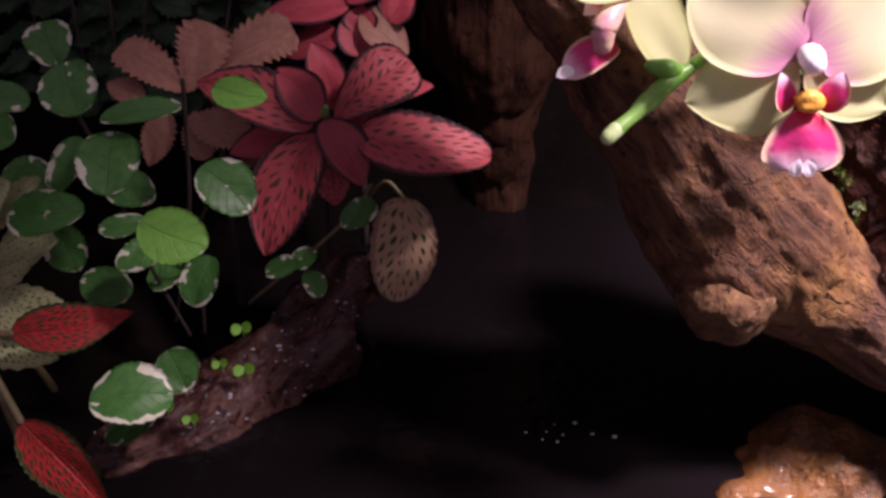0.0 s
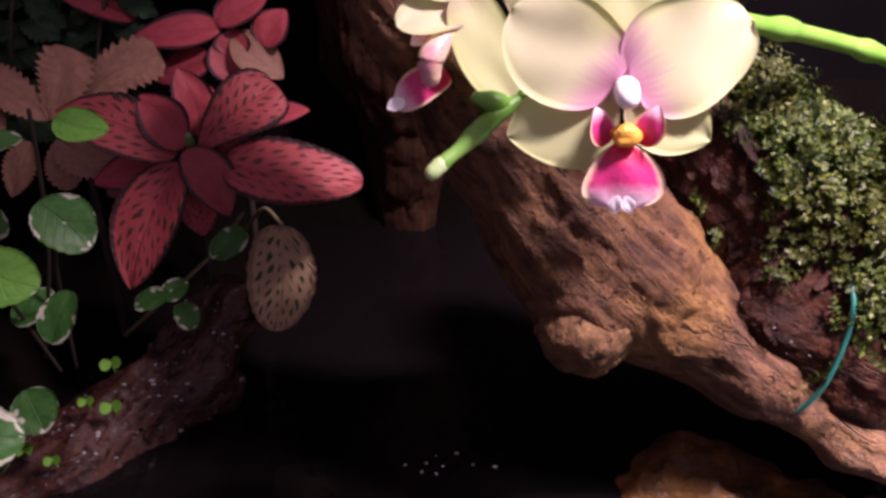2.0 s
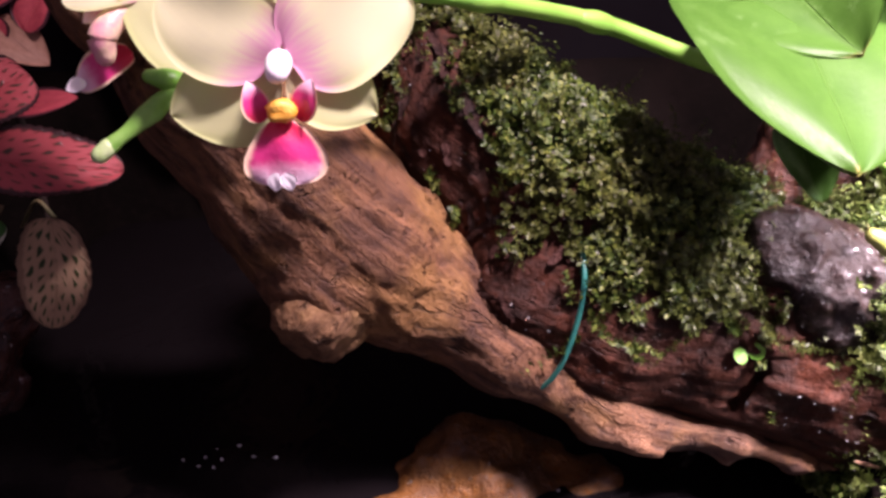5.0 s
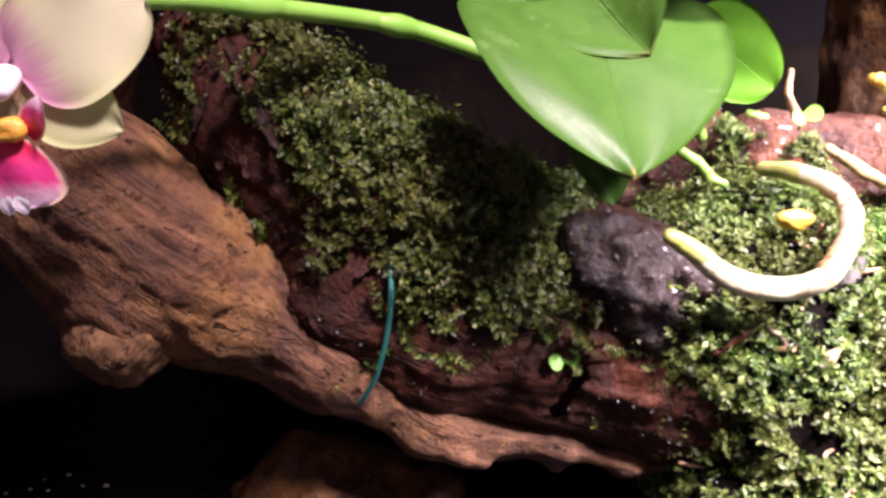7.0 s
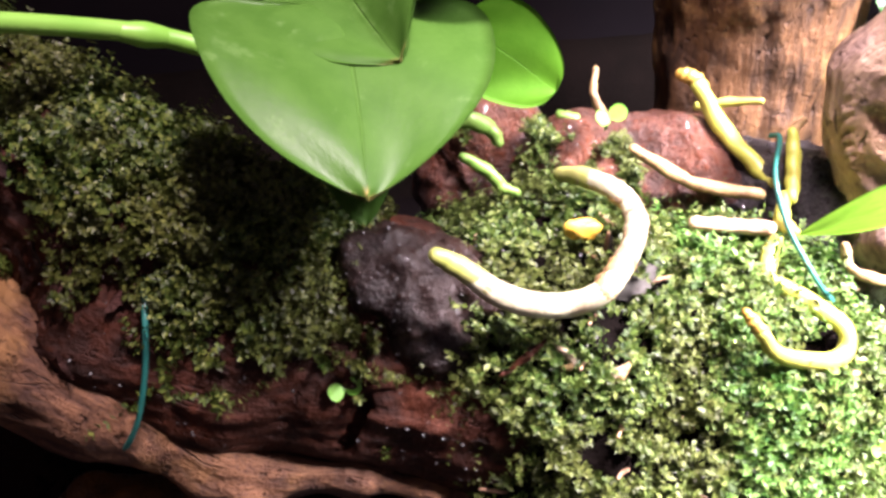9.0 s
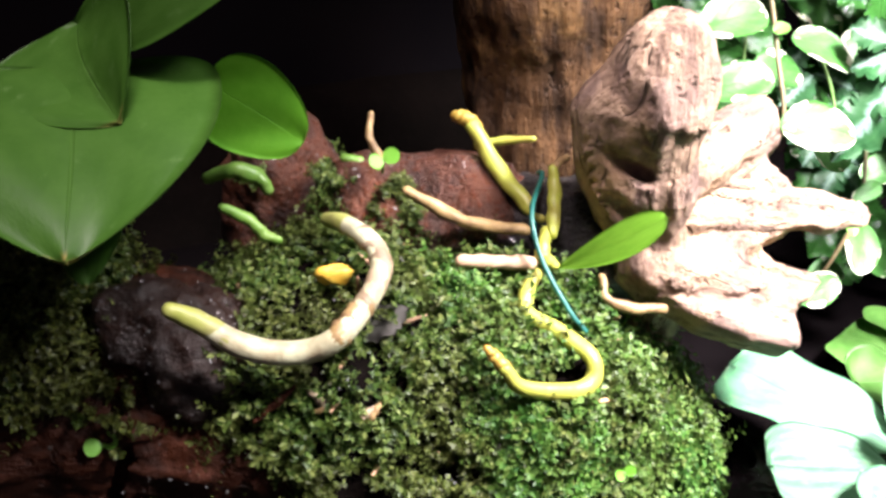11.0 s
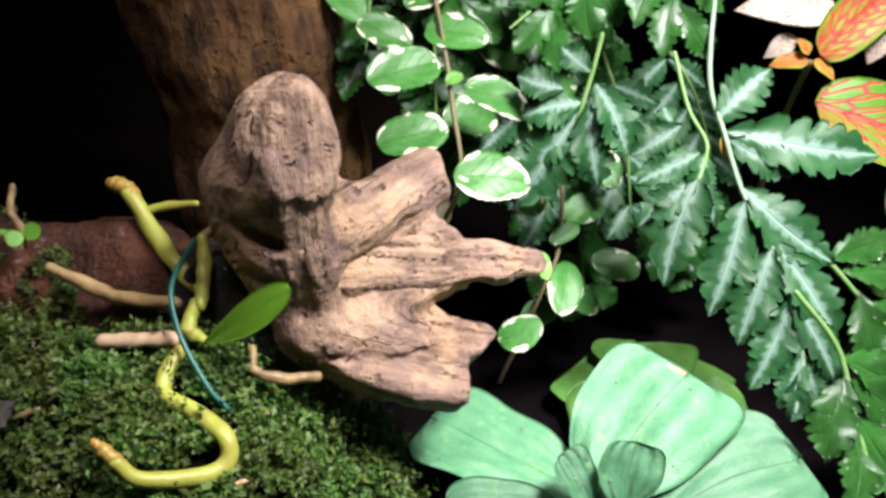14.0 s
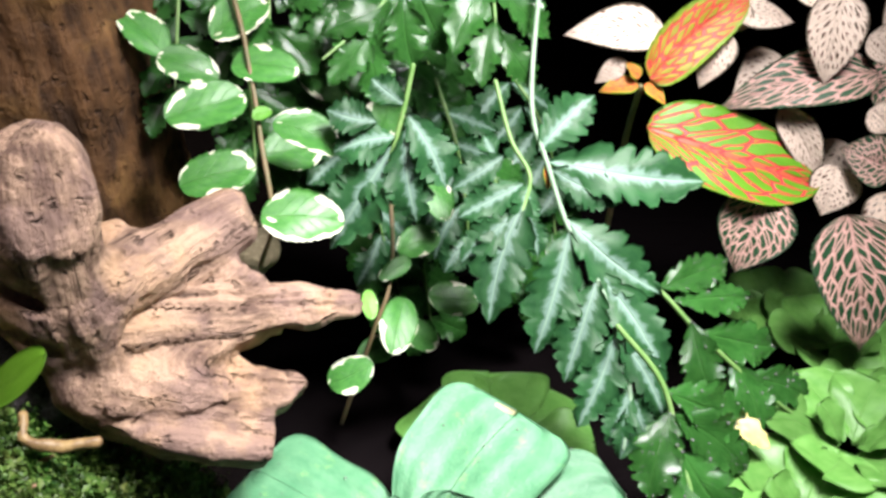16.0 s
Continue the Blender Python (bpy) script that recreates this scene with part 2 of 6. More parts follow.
M = {}
M["log"] = wood_material("driftwood_brown", (0.145, 0.067, 0.033), (0.042, 0.019, 0.013), (0.025, 0.013, 0.009), wet=0.25, gold=(0.25, 0.125, 0.042), relief=0.0032, bias=0.05)
M["knob"] = wood_material("driftwood_knob", (0.17, 0.088, 0.042), (0.060, 0.029, 0.017), (0.03, 0.016, 0.01), gold=(0.33, 0.19, 0.075), relief=0.0030)
M["wet_log"] = wood_material("wet_red_wood", (0.066, 0.019, 0.010), (0.017, 0.006, 0.004), (0.008, 0.004, 0.003), wet=1.0, specular=0.5, shine=1.0, relief=0.0026)
M["star"] = wood_material("driftwood_pale", (0.40, 0.262, 0.183), (0.105, 0.062, 0.048), (0.014, 0.008, 0.006), gold=(0.44, 0.272, 0.158), relief=0.0032, bias=0.05, grey=(0.185, 0.117, 0.102), rifts=0.54, streaks=0.5)
# Darker copy of the trunk wood: the dimness at the back is in its colour.
M["trunk_dim"] = wood_material("trunk_dim_wood", (0.050, 0.021, 0.012), (0.016, 0.008, 0.006), (0.006, 0.004, 0.003), specular=0.06)
M["trunk"] = wood_material("trunk_wood", (0.13, 0.063, 0.026), (0.034, 0.017, 0.009), (0.012, 0.007, 0.005), wet=0.2, gold=(0.29, 0.155, 0.055), bias=0.06, relief=0.0024, streaks=0.55)
M["red_stone"] = stone_material("wet_red_stone", (0.125, 0.040, 0.020), (0.030, 0.013, 0.010), 1.0, 110.0, 0.003, 0.8)
M["brown_stone"] = stone_material("wet_brown_stone", (0.022, 0.010, 0.007), (0.008, 0.004, 0.003), 0.8, 75.0, 0.002, 0.6)
M["black_stone"] = stone_material("wet_black_stone", (0.050, 0.041, 0.045), (0.012, 0.010, 0.011), 1.0, 170.0, 0.006, 0.9)
M["amber_stone"] = stone_material("wet_amber_stone", (0.17, 0.068, 0.016), (0.05, 0.02, 0.007), 1.0, 90.0, 0.002)
M["bark"] = stone_material("dark_wet_bark", (0.040, 0.015, 0.011), (0.010, 0.005, 0.004), 0.2, 160.0, 0.0015, 0.3)
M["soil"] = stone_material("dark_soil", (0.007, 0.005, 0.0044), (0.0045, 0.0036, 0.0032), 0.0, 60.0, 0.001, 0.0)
M["rotten"] = wood_material("wet_rotten_wood", (0.040, 0.0105, 0.0045), (0.010, 0.0036, 0.002), (0.006, 0.003, 0.002), wet=0.3, relief=0.0026, gold=(0.075, 0.019, 0.007), specular=0.16)
M["moss"] = moss_material("moss", ((0.009, 0.022, 0.004), (0.028, 0.057, 0.008), (0.065, 0.105, 0.014), (0.145, 0.172, 0.033)))
# Lighter moss for the mound: the lamp's brightness is put into the leaflet colours.
M["moss_mid"] = moss_material("moss_mid", ((0.015, 0.036, 0.007), (0.042, 0.09, 0.014), (0.09, 0.15, 0.026), (0.18, 0.23, 0.06)))
# Lime moss of the mound's right end, raised further where lamplight is strongest.
M["moss_lime_lit"] = moss_material("moss_lime_lit", ((0.016, 0.062, 0.011), (0.04, 0.13, 0.017), (0.082, 0.20, 0.03), (0.18, 0.28, 0.068)))
M["fittonia"] = leaf_material("fittonia_pink", (0.45, 0.07, 0.08), (0.36, 0.045, 0.06), (0.50, 0.10, 0.10), midrib=0.02, net=0.0, rough=0.5, ring=(0.05, 0.015, 0.02), ring_from=0.76, relief=0.0005)
M["ficus"] = leaf_material("fig_leaf", (0.035, 0.15, 0.03), (0.06, 0.21, 0.04), laterals=6, slant=0.35, lateral_width=0.12, edge=(0.66, 0.68, 0.52), edge_from=1.0, rough=0.35)
M["ficus_bright"] = leaf_material("fig_leaf_young", (0.10, 0.30, 0.04), (0.13, 0.36, 0.05), laterals=6, slant=0.35, lateral_width=0.12, edge=(0.62, 0.64, 0.48), edge_from=1.3, rough=0.35)


def blotched(name, blade, spot, net, wide, rim, rough=0.5, rib=0.05):
    """Fittonia skin, in which the veins have run together and leave only small dark green islands."""
    return leaf_material(name, spot, tuple(c * 0.7 for c in spot), blade, midrib=rib, net=net, net_width=wide, rough=rough, ring=rim, ring_from=0.80, relief=0.0006)


M["fittonia_spot"] = blotched("fittonia_pink_spotted", (0.47, 0.075, 0.08), (0.085, 0.05, 0.03), 9.0, 0.29, (0.05, 0.02, 0.02))
M["fittonia_pale"] = blotched("fittonia_faded", (0.64, 0.42, 0.25), (0.06, 0.11, 0.03), 9.0, 0.27, (0.40, 0.25, 0.15))
M["fittonia_red"] = blotched("fittonia_red", (0.55, 0.03, 0.025), (0.05, 0.07, 0.02), 14.0, 0.22, (0.06, 0.08, 0.02))
M["fittonia_dry"] = leaf_material("fittonia_salmon", (0.42, 0.21, 0.14), (0.30, 0.14, 0.09), (0.45, 0.22, 0.16), midrib=0.015, rough=0.6)
M["fittonia_cream"] = blotched("fittonia_cream", (0.46, 0.50, 0.24), (0.10, 0.18, 0.05), 14.0, 0.30, (0.42, 0.46, 0.22))
M["fittonia_white"] = leaf_material("fittonia_white", (0.20, 0.07, 0.07), (0.06, 0.06, 0.03), (0.72, 0.57, 0.47), midrib=0.06, laterals=7, slant=0.5, lateral_width=0.16, net=11.0, net_width=0.28, rough=0.5, ring=(0.08, 0.06, 0.04), ring_from=0.87, relief=0.0007)
M["fittonia_veined"] = leaf_material("fittonia_dark_pink_veins", (0.018, 0.075, 0.028), (0.012, 0.05, 0.02), (0.66, 0.38, 0.33), midrib=0.045, laterals=7, slant=0.5, lateral_width=0.13, net=9.5, net_width=0.10, rough=0.45, ring=(0.02, 0.06, 0.025), ring_from=0.88, relief=0.0008)
M["fittonia_lime"] = leaf_material("fittonia_lime_red_veins", (0.070, 0.225, 0.006), (0.10, 0.26, 0.010), (0.62, 0.045, 0.05), midrib=0.085, laterals=6, slant=0.5, lateral_width=0.115, net=6.5, net_width=0.055, rough=0.45, ring=(0.10, 0.28, 0.015), ring_from=0.9, relief=0.0008)
M["fittonia_flame"] = blotched("fittonia_flame", (0.72, 0.07, 0.05), (0.42, 0.36, 0.012), 9.0, 0.14, (0.22, 0.38, 0.03))
M["fern_silver"] = leaf_material("fern_silver", (0.012, 0.062, 0.020), (0.022, 0.090, 0.028), (0.24, 0.38, 0.28), midrib=0.035, laterals=0, silver=(0.17, 0.27, 0.225), rough=0.45, specular=0.25)
# Shaded copy of the green fern, for fronds in the dim back corner.
M["fern_shaded"] = leaf_material("fern_shaded", (0.010, 0.035, 0.012), (0.016, 0.05, 0.016), None, midrib=0.05, laterals=9, slant=0.5, rough=0.5)
M["fern_green"] = leaf_material("fern_green", (0.018, 0.085, 0.015), (0.030, 0.115, 0.022), None, midrib=0.05, laterals=9, slant=0.5, rough=0.2)
M["pistia"] = leaf_material("water_lettuce", (0.070, 0.225, 0.112), (0.110, 0.285, 0.150), None, midrib=0.004, laterals=0, ribs=5.0, rough=0.5, blotch=(0.22, 0.43, 0.15), edge=(0.40, 0.38, 0.22), edge_from=1.40, relief=0.0012)
M["pistia_lime"] = leaf_material("water_lettuce_lime", (0.095, 0.27, 0.05), (0.14, 0.33, 0.075), None, midrib=0.02, laterals=0, rough=0.4)
# The paler blotch colour paints soft highlights onto the glossy blade.
M["orchid_leaf"] = leaf_material("orchid_leaf", (0.027, 0.080, 0.0095), (0.037, 0.098, 0.014), None, midrib=0.012, rough=0.42, relief=0.0003, through=0.12, specular=0.2, blotch=(0.075, 0.15, 0.04), tip=(0.30, 0.22, 0.07), tip_from=0.965)
M["orchid_small"] = leaf_material("orchid_leaf_small", (0.13, 0.33, 0.02), (0.17, 0.38, 0.03), None, midrib=0.02, rough=0.45, relief=0.0003, through=0.4)
M["orchid_young"] = leaf_material("orchid_leaf_young", (0.065, 0.23, 0.010), (0.08, 0.26, 0.014), None, midrib=0.012, rough=0.55, relief=0.0003, through=0.12, specular=0.15)
M["petal"] = petal_material("orchid_petal", (0.82, 0.82, 0.57), (0.77, 0.79, 0.47), (0.74, 0.33, 0.54), 0.36)
M["sepal"] = petal_material("orchid_sepal", (0.72, 0.75, 0.43), (0.66, 0.71, 0.35), (0.62, 0.54, 0.36), 0.25)


def lip_material():
    """The lip: crimson throat, magenta blade, pale rim and end."""
    k = Nodes("orchid_lip")
    sep = k.node("ShaderNodeSeparateXYZ", {0: k.node("ShaderNodeUVMap", uv_map="UVMap").outputs[0]})
    u, v = sep.outputs[0], sep.outputs[1]
    s = k.math("ABSOLUTE", k.math("MULTIPLY_ADD", v, 2.0, -1.0))
    fine = k.noise(k.coords(), 500.0, 3.0)
    col = k.mix(k.step(u, 0.15, 0.5), (0.70, 0.03, 0.09), (0.70, 0.045, 0.22))
    col = k.mix(k.step(k.math("ADD", u, k.math("MULTIPLY", fine, 0.15)), 0.66, 1.0), col, (0.92, 0.66, 0.80))
    col = k.mix(k.step(k.math("ADD", s, k.math("MULTIPLY", fine, 0.15)), 0.82, 1.02), col, (0.85, 0.62, 0.44))
    k.bump(fine, 0.0002)
    k.finish(col, 0.4)
    k.translucent(col, 0.2)
    return k.mat


M["lip"] = lip_material()
M["lip_white"] = plain_material("lip_tip_white", (0.92, 0.88, 0.90), (0.88, 0.8, 0.86), 0.4)
M["callus"] = plain_material("callus_orange", (0.80, 0.35, 0.03), (0.75, 0.45, 0.08), 0.45, 900.0)
M["column"] = plain_material("column_white", (0.92, 0.90, 0.90), (0.88, 0.80, 0.86), 0.4)
M["stem"] = plain_material("orchid_stem_green", (0.13, 0.34, 0.04), (0.18, 0.40, 0.06), 0.4, 60.0)
M["bud_tip"] = plain_material("bud_tip_pale", (0.36, 0.52, 0.20), (0.46, 0.60, 0.30), 0.4, 300.0)
M["bud"] = plain_material("bud_green", (0.095, 0.29, 0.03), (0.17, 0.37, 0.07), 0.4, 180.0)
# Vine stem darkened so that stems among the left plants sink into shade.
M["vine_shaded"] = plain_material("vine_shaded", (0.035, 0.02, 0.015), (0.02, 0.014, 0.01), 0.7)
M["pale_stone"] = stone_material("pale_stone", (0.34, 0.28, 0.18), (0.20, 0.16, 0.10), 0.2)
M["root_white"] = plain_material("root_silver", (0.54, 0.54, 0.36), (0.34, 0.28, 0.17), 0.5, 150.0, 0.0007)
M["root_yellow"] = plain_material("root_yellow_green", (0.38, 0.43, 0.06), (0.31, 0.28, 0.05), 0.45, 120.0, 0.0007)
M["root_olive"] = plain_material("root_olive_green", (0.30, 0.34, 0.07), (0.34, 0.33, 0.12), 0.45, 160.0, 0.0005)
M["root_green"] = plain_material("root_green", (0.10, 0.26, 0.03), (0.15, 0.27, 0.05), 0.45, 120.0, 0.0005)
M["root_beige"] = plain_material("root_beige", (0.36, 0.28, 0.18), (0.20, 0.135, 0.085), 0.5, 160.0, 0.0008)
M["root_pink"] = plain_material("root_cut", (0.60, 0.44, 0.30), (0.44, 0.27, 0.17), 0.5, 140.0, 0.0006)
M["root_brown"] = plain_material("root_brown", (0.36, 0.24, 0.10), (0.15, 0.085, 0.04), 0.5, 220.0, 0.0008)
M["column_pink"] = plain_material("column_pink", (0.72, 0.28, 0.36), (0.78, 0.58, 0.40), 0.4)
M["root_tip"] = plain_material("root_tip_amber", (0.40, 0.20, 0.03), (0.34, 0.26, 0.05), 0.4)
M["yellow"] = plain_material("yellow_leaf", (0.65, 0.36, 0.03), (0.50, 0.36, 0.05), 0.5)
M["scrap"] = plain_material("cream_leaf_scrap", (0.60, 0.55, 0.22), (0.52, 0.42, 0.12), 0.5)
M["wire"] = plain_material("green_wire_coat", (0.004, 0.095, 0.08), (0.006, 0.115, 0.095), 0.4)
M["vine"] = plain_material("vine_stem", (0.18, 0.12, 0.06), (0.10, 0.10, 0.04), 0.6)
M["vine_silver"] = plain_material("vine_silver", (0.16, 0.26, 0.16), (0.22, 0.32, 0.22), 0.5)
M["vine_green"] = plain_material("vine_green", (0.10, 0.22, 0.05), (0.15, 0.26, 0.08), 0.5)
M["seedling"] = plain_material("seedling_green", (0.12, 0.37, 0.025), (0.17, 0.43, 0.05), 0.5, 150.0, through=0.25)
M["litter"] = plain_material("dry_litter", (0.42, 0.25, 0.15), (0.26, 0.14, 0.08), 0.7, 300.0, hue=0.9)
M["wall"] = plain_material("black_wall", (0.007, 0.0058, 0.0072), (0.009, 0.007, 0.008), 0.95, 15.0, specular=0.0)
M["room"] = plain_material("room_paint", (0.30, 0.27, 0.25), (0.34, 0.30, 0.28), 0.8, 2.0)


def water_material():
    k = Nodes("dark_water")
    o = k.coords()
    k.bump(k.math("ADD", k.noise(o, 55.0, 2.0, 0.5, 0.6), k.math("MULTIPLY", k.noise(o, 160.0, 2.0), 0.15)), 0.0012)
    return k.finish((0.0050, 0.0038, 0.0042), 0.10, 0.2)


M["water"] = water_material()


def bubble_material():
    # Whitish and only partly clear, so that each bead reads as a glint.
    k = Nodes("bubble_glint")
    k.put(k.bsdf.inputs["Transmission Weight"], 0.6)
    return k.finish((0.9, 0.9, 0.92), 0.03)


M["dead"] = plain_material("dead_leaf_grey", (0.035, 0.031, 0.024), (0.018, 0.015, 0.012), 0.75, 120.0)
M["bubble"] = bubble_material()


def drop_material():
    k = Nodes("water_drop")
    k.put(k.bsdf.inputs["Transmission Weight"], 0.86)
    k.put(k.bsdf.inputs["IOR"], 1.33)
    return k.finish((1.0, 1.0, 1.0), 0.02)


M["drop"] = drop_material()


# ---- ways of building ----
def as_mesh(name, verts, faces, mat, uvs=None, smooth=True, grain=None, lobe=None):
    me = bpy.data.meshes.new(name)
    me.from_pydata(np.asarray(verts, dtype=float).tolist(), [], [list(map(int, f)) for f in faces])
    if uvs is not None:
        layer = me.uv_layers.new(name="UVMap")
        loops = np.empty(len(me.loops), dtype=np.int32)
        me.loops.foreach_get("vertex_index", loops)
        layer.data.foreach_set("uv", np.asarray(uvs, dtype=np.float32)[loops].ravel())
    if grain is not None:
        a = me.attributes.new("grain", "FLOAT_VECTOR", "POINT")
        a.data.foreach_set("vector", np.asarray(grain, dtype=np.float32).ravel())
    if lobe is not None:
        me.attributes.new("lobe", "FLOAT", "POINT").data.foreach_set("value", np.asarray(lobe, dtype=np.float32).ravel())
    me.materials.append(M[mat])
    if smooth:
        me.polygons.foreach_set("use_smooth", np.ones(len(me.polygons), dtype=bool))
    me.update()
    return me


def thing(name, at, label, category, group="", kind=""):
    ob = new(name)
    ob.location = at
    ob.empty_display_size = 0.01
    return tagged(ob, label, category, group, kind)


def part(name, me, parent, label=""):
    """Links a mesh, built in world places, as one part of a thing or of a part."""
    ob = new(name, me)
    ob.parent = parent
    spot = Vector((0, 0, 0))
    p = parent
    while p:
        spot += p.location
        p = p.parent
    ob.location = -spot
    return tagged(ob, label)


def unit(v):
    v = np.asarray(v, dtype=float)
    return v / (np.linalg.norm(v) + 1e-12)


def spline(points, n):
    """Catmull-Rom through the points, n steps in all."""
    p = np.asarray(points, dtype=float)
    p = np.vstack([2 * p[0] - p[1], p, 2 * p[-1] - p[-2]])
    out = []
    m = len(p) - 3
    for t in np.linspace(0, m - 1e-6, n):
        i = int(t)
        f = t - i
        a, b, c, d = p[i:i + 4]
        out.append(0.5 * (2 * b + (c - a) * f + (2 * a - 5 * b + 4 * c - d) * f * f + (3 * b - a - 3 * c + d) * f ** 3))
    return np.array(out)


def tube(name, points, radii, mat, seg=12, n=0, rough=0.0, seed=0, ends=(1.0, 1.0)):
    """A bent round body with rounded ends; rough makes it knotty."""
    n = n or max(10, 7 * len(points))
    q = spline([(*p, r) for p, r in zip(points, np.broadcast_to(radii, len(points)))], n)
    c, r = q[:, :3], np.maximum(q[:, 3], 1e-5)
    tan = np.gradient(c, axis=0)
    ref = np.array((0.31, 0.2, 0.93))
    rng = np.random.default_rng(seed)
    wave = rng.uniform(0, 6.28, 4)
    verts, uvs, faces = [], [], []
    rows = []
    for i in range(n):
        t = unit(tan[i])
        a = unit(np.cross(t, ref))
        b = np.cross(t, a)
        rows.append((c[i], t, a, b, r[i]))
    caps0 = [(rows[0][0] - rows[0][1] * rows[0][4] * ends[0] * math.sin(x), *rows[0][1:4], rows[0][4] * math.cos(x)) for x in (1.45, 1.1, 0.6)]
    caps1 = [(rows[-1][0] + rows[-1][1] * rows[-1][4] * ends[1] * math.sin(x), *rows[-1][1:4], rows[-1][4] * math.cos(x)) for x in (0.6, 1.1, 1.45)]
    rows = caps0 + rows + caps1
    for i, (p, t, a, b, rad) in enumerate(rows):
        f = i / len(rows)
        for j in range(seg):
            ang = 2 * math.pi * j / seg
            k = 1 + rough * (0.5 * math.sin(31 * f + wave[0] + ang) + 0.5 * math.sin(17 * f + 2 * ang + wave[1]))
            verts.append(p + (a * math.cos(ang) + b * math.sin(ang)) * rad * k)
            uvs.append((f, j / seg))
    for i in range(len(rows) - 1):
        for j in range(seg):
            k = (j + 1) % seg
            faces.append((i * seg + j, i * seg + k, (i + 1) * seg + k, (i + 1) * seg + j))
    faces.append(tuple(range(seg))[::-1])
    faces.append(tuple((len(rows) - 1) * seg + j for j in range(seg)))
    return as_mesh(name, verts, faces, mat, uvs)


SHAPES = {"ovate": (0.55, 0.75), "round": (0.5, 0.5), "fan": (0.75, 0.28), "lance": (0.75, 0.95), "heart": (0.24, 0.72), "oblong": (0.35, 0.45), "spoon": (0.9, 0.45), "lip": (0.62, 0.34), "pointed": (0.62, 1.1), "blade": (0.42, 0.62), "pad": (0.6, 0.2)}


def leaf(name, base, tip, width, mat, shape="ovate", face=(0, -0.55, 0.83), droop=0.12, fold=0.15, teeth=0, bite=0.0, ruffle=0.0, seed=0, nu=26, nv=12, thick=0.00035, notch=0.0, slantbite=True):
    """A blade from base to tip, with its upper side towards face. droop bends it down along its length, fold lifts its sides."""
    base, tip = np.array(base, float), np.array(tip, float)
    along = tip - base
    size = np.linalg.norm(along)
    d = along / size
    side = unit(np.cross(d, face))
    up = np.cross(side, d)
    a, b = SHAPES[shape]
    top = (a / (a + b)) ** a * (b / (a + b)) ** b
    rng = np.random.default_rng(abs(int(seed)))
    ph = rng.uniform(0, 6.28, 6)
    if teeth:
        nu = max(nu, int(teeth * (6 if slantbite else 9)))
    uu = (1 - np.cos(np.linspace(0, math.pi, nu + 1))) / 2 * 0.5 + np.linspace(0, 1, nu + 1) * 0.5
    vv = np.linspace(-1, 1, nv + 1)
    U, V = np.meshgrid(uu, vv, indexing="ij")
    prof = np.clip(U, 0, 1) ** a * np.clip(1 - U, 0, 1) ** b / top
    prof = np.maximum(prof, 0.012)
    cut = np.ones_like(U)
    if teeth:
        saw = np.mod(U * teeth + 0.2 * np.sign(V) + 0.3 * np.sin(9 * U + ph[4] + np.sign(V)), 1.0)
        cut = np.where(saw < 0.75, saw / 0.75, (1 - saw) / 0.25) if slantbite else np.abs(np.sin(math.pi * saw)) ** 0.45 + 0.09 * np.sin(6 * math.pi * saw)
        prof = prof * (1 - bite * (1 - cut) * np.abs(V) ** (0.5 if slantbite else 0.8))
    w = width / 2 * prof
    x = U * size
    if teeth and not slantbite:
        x = (x + 0.5 * np.abs(V) * w * (1 - U * 0.5)) / 1.02
    y = V * w * (1 + 0.05 * np.sin(5 * U + ph[0]))
    if notch:
        x = x - notch * size * np.exp(-(V / 0.3) ** 2) * np.clip(U - 0.55, 0, 1) * 2
    z = fold * np.abs(V) ** 1.3 * w
    z = z - droop * size * (U - 0.35) ** 2 * 1.6 + droop * size * 0.2
    z = z + ruffle * width * np.abs(V) ** 1.5 * np.sin(11 * U + ph[1] + 1.5 * np.sign(V))
    z = z + 0.012 * width * np.sin(7 * U + 5 * V + ph[2])
    bend = 0.05 * size * math.sin(ph[3]) * np.sin(math.pi * U)
    topv = base + x[..., None] * d + (y + bend)[..., None] * side + z[..., None] * up
    rim = (1 - np.abs(V) ** 4) * (1 - (2 * U - 1) ** 8) * 0.85 + 0.15
    low = topv - up * (thick * rim)[..., None]
    n = (nu + 1) * (nv + 1)
    verts = np.vstack([topv.reshape(-1, 3), low.reshape(-1, 3)])
    uv = np.stack([U, (V + 1) / 2], -1).reshape(-1, 2)
    i = np.arange(n).reshape(nu + 1, nv + 1)
    q = np.stack([i[:-1, :-1], i[1:, :-1], i[1:, 1:], i[:-1, 1:]], -1).reshape(-1, 4)
    loop = np.concatenate([i[:, 0], i[-1, 1:], i[::-1, -1][1:], i[0, ::-1][1:-1]])
    nxt = np.roll(loop, -1)
    edge = np.stack([nxt, loop, loop + n, nxt + n], -1)
    faces = np.vstack([q[:, ::-1], q + n, edge])
    return as_mesh(name, verts, faces, mat, np.vstack([uv, uv]), lobe=np.tile(cut.ravel(), 2) if teeth and not slantbite else None)


# a lattice noise for shaping solids
LATTICE = np.random.default_rng(5).uniform(-1, 1, (32, 32, 32))


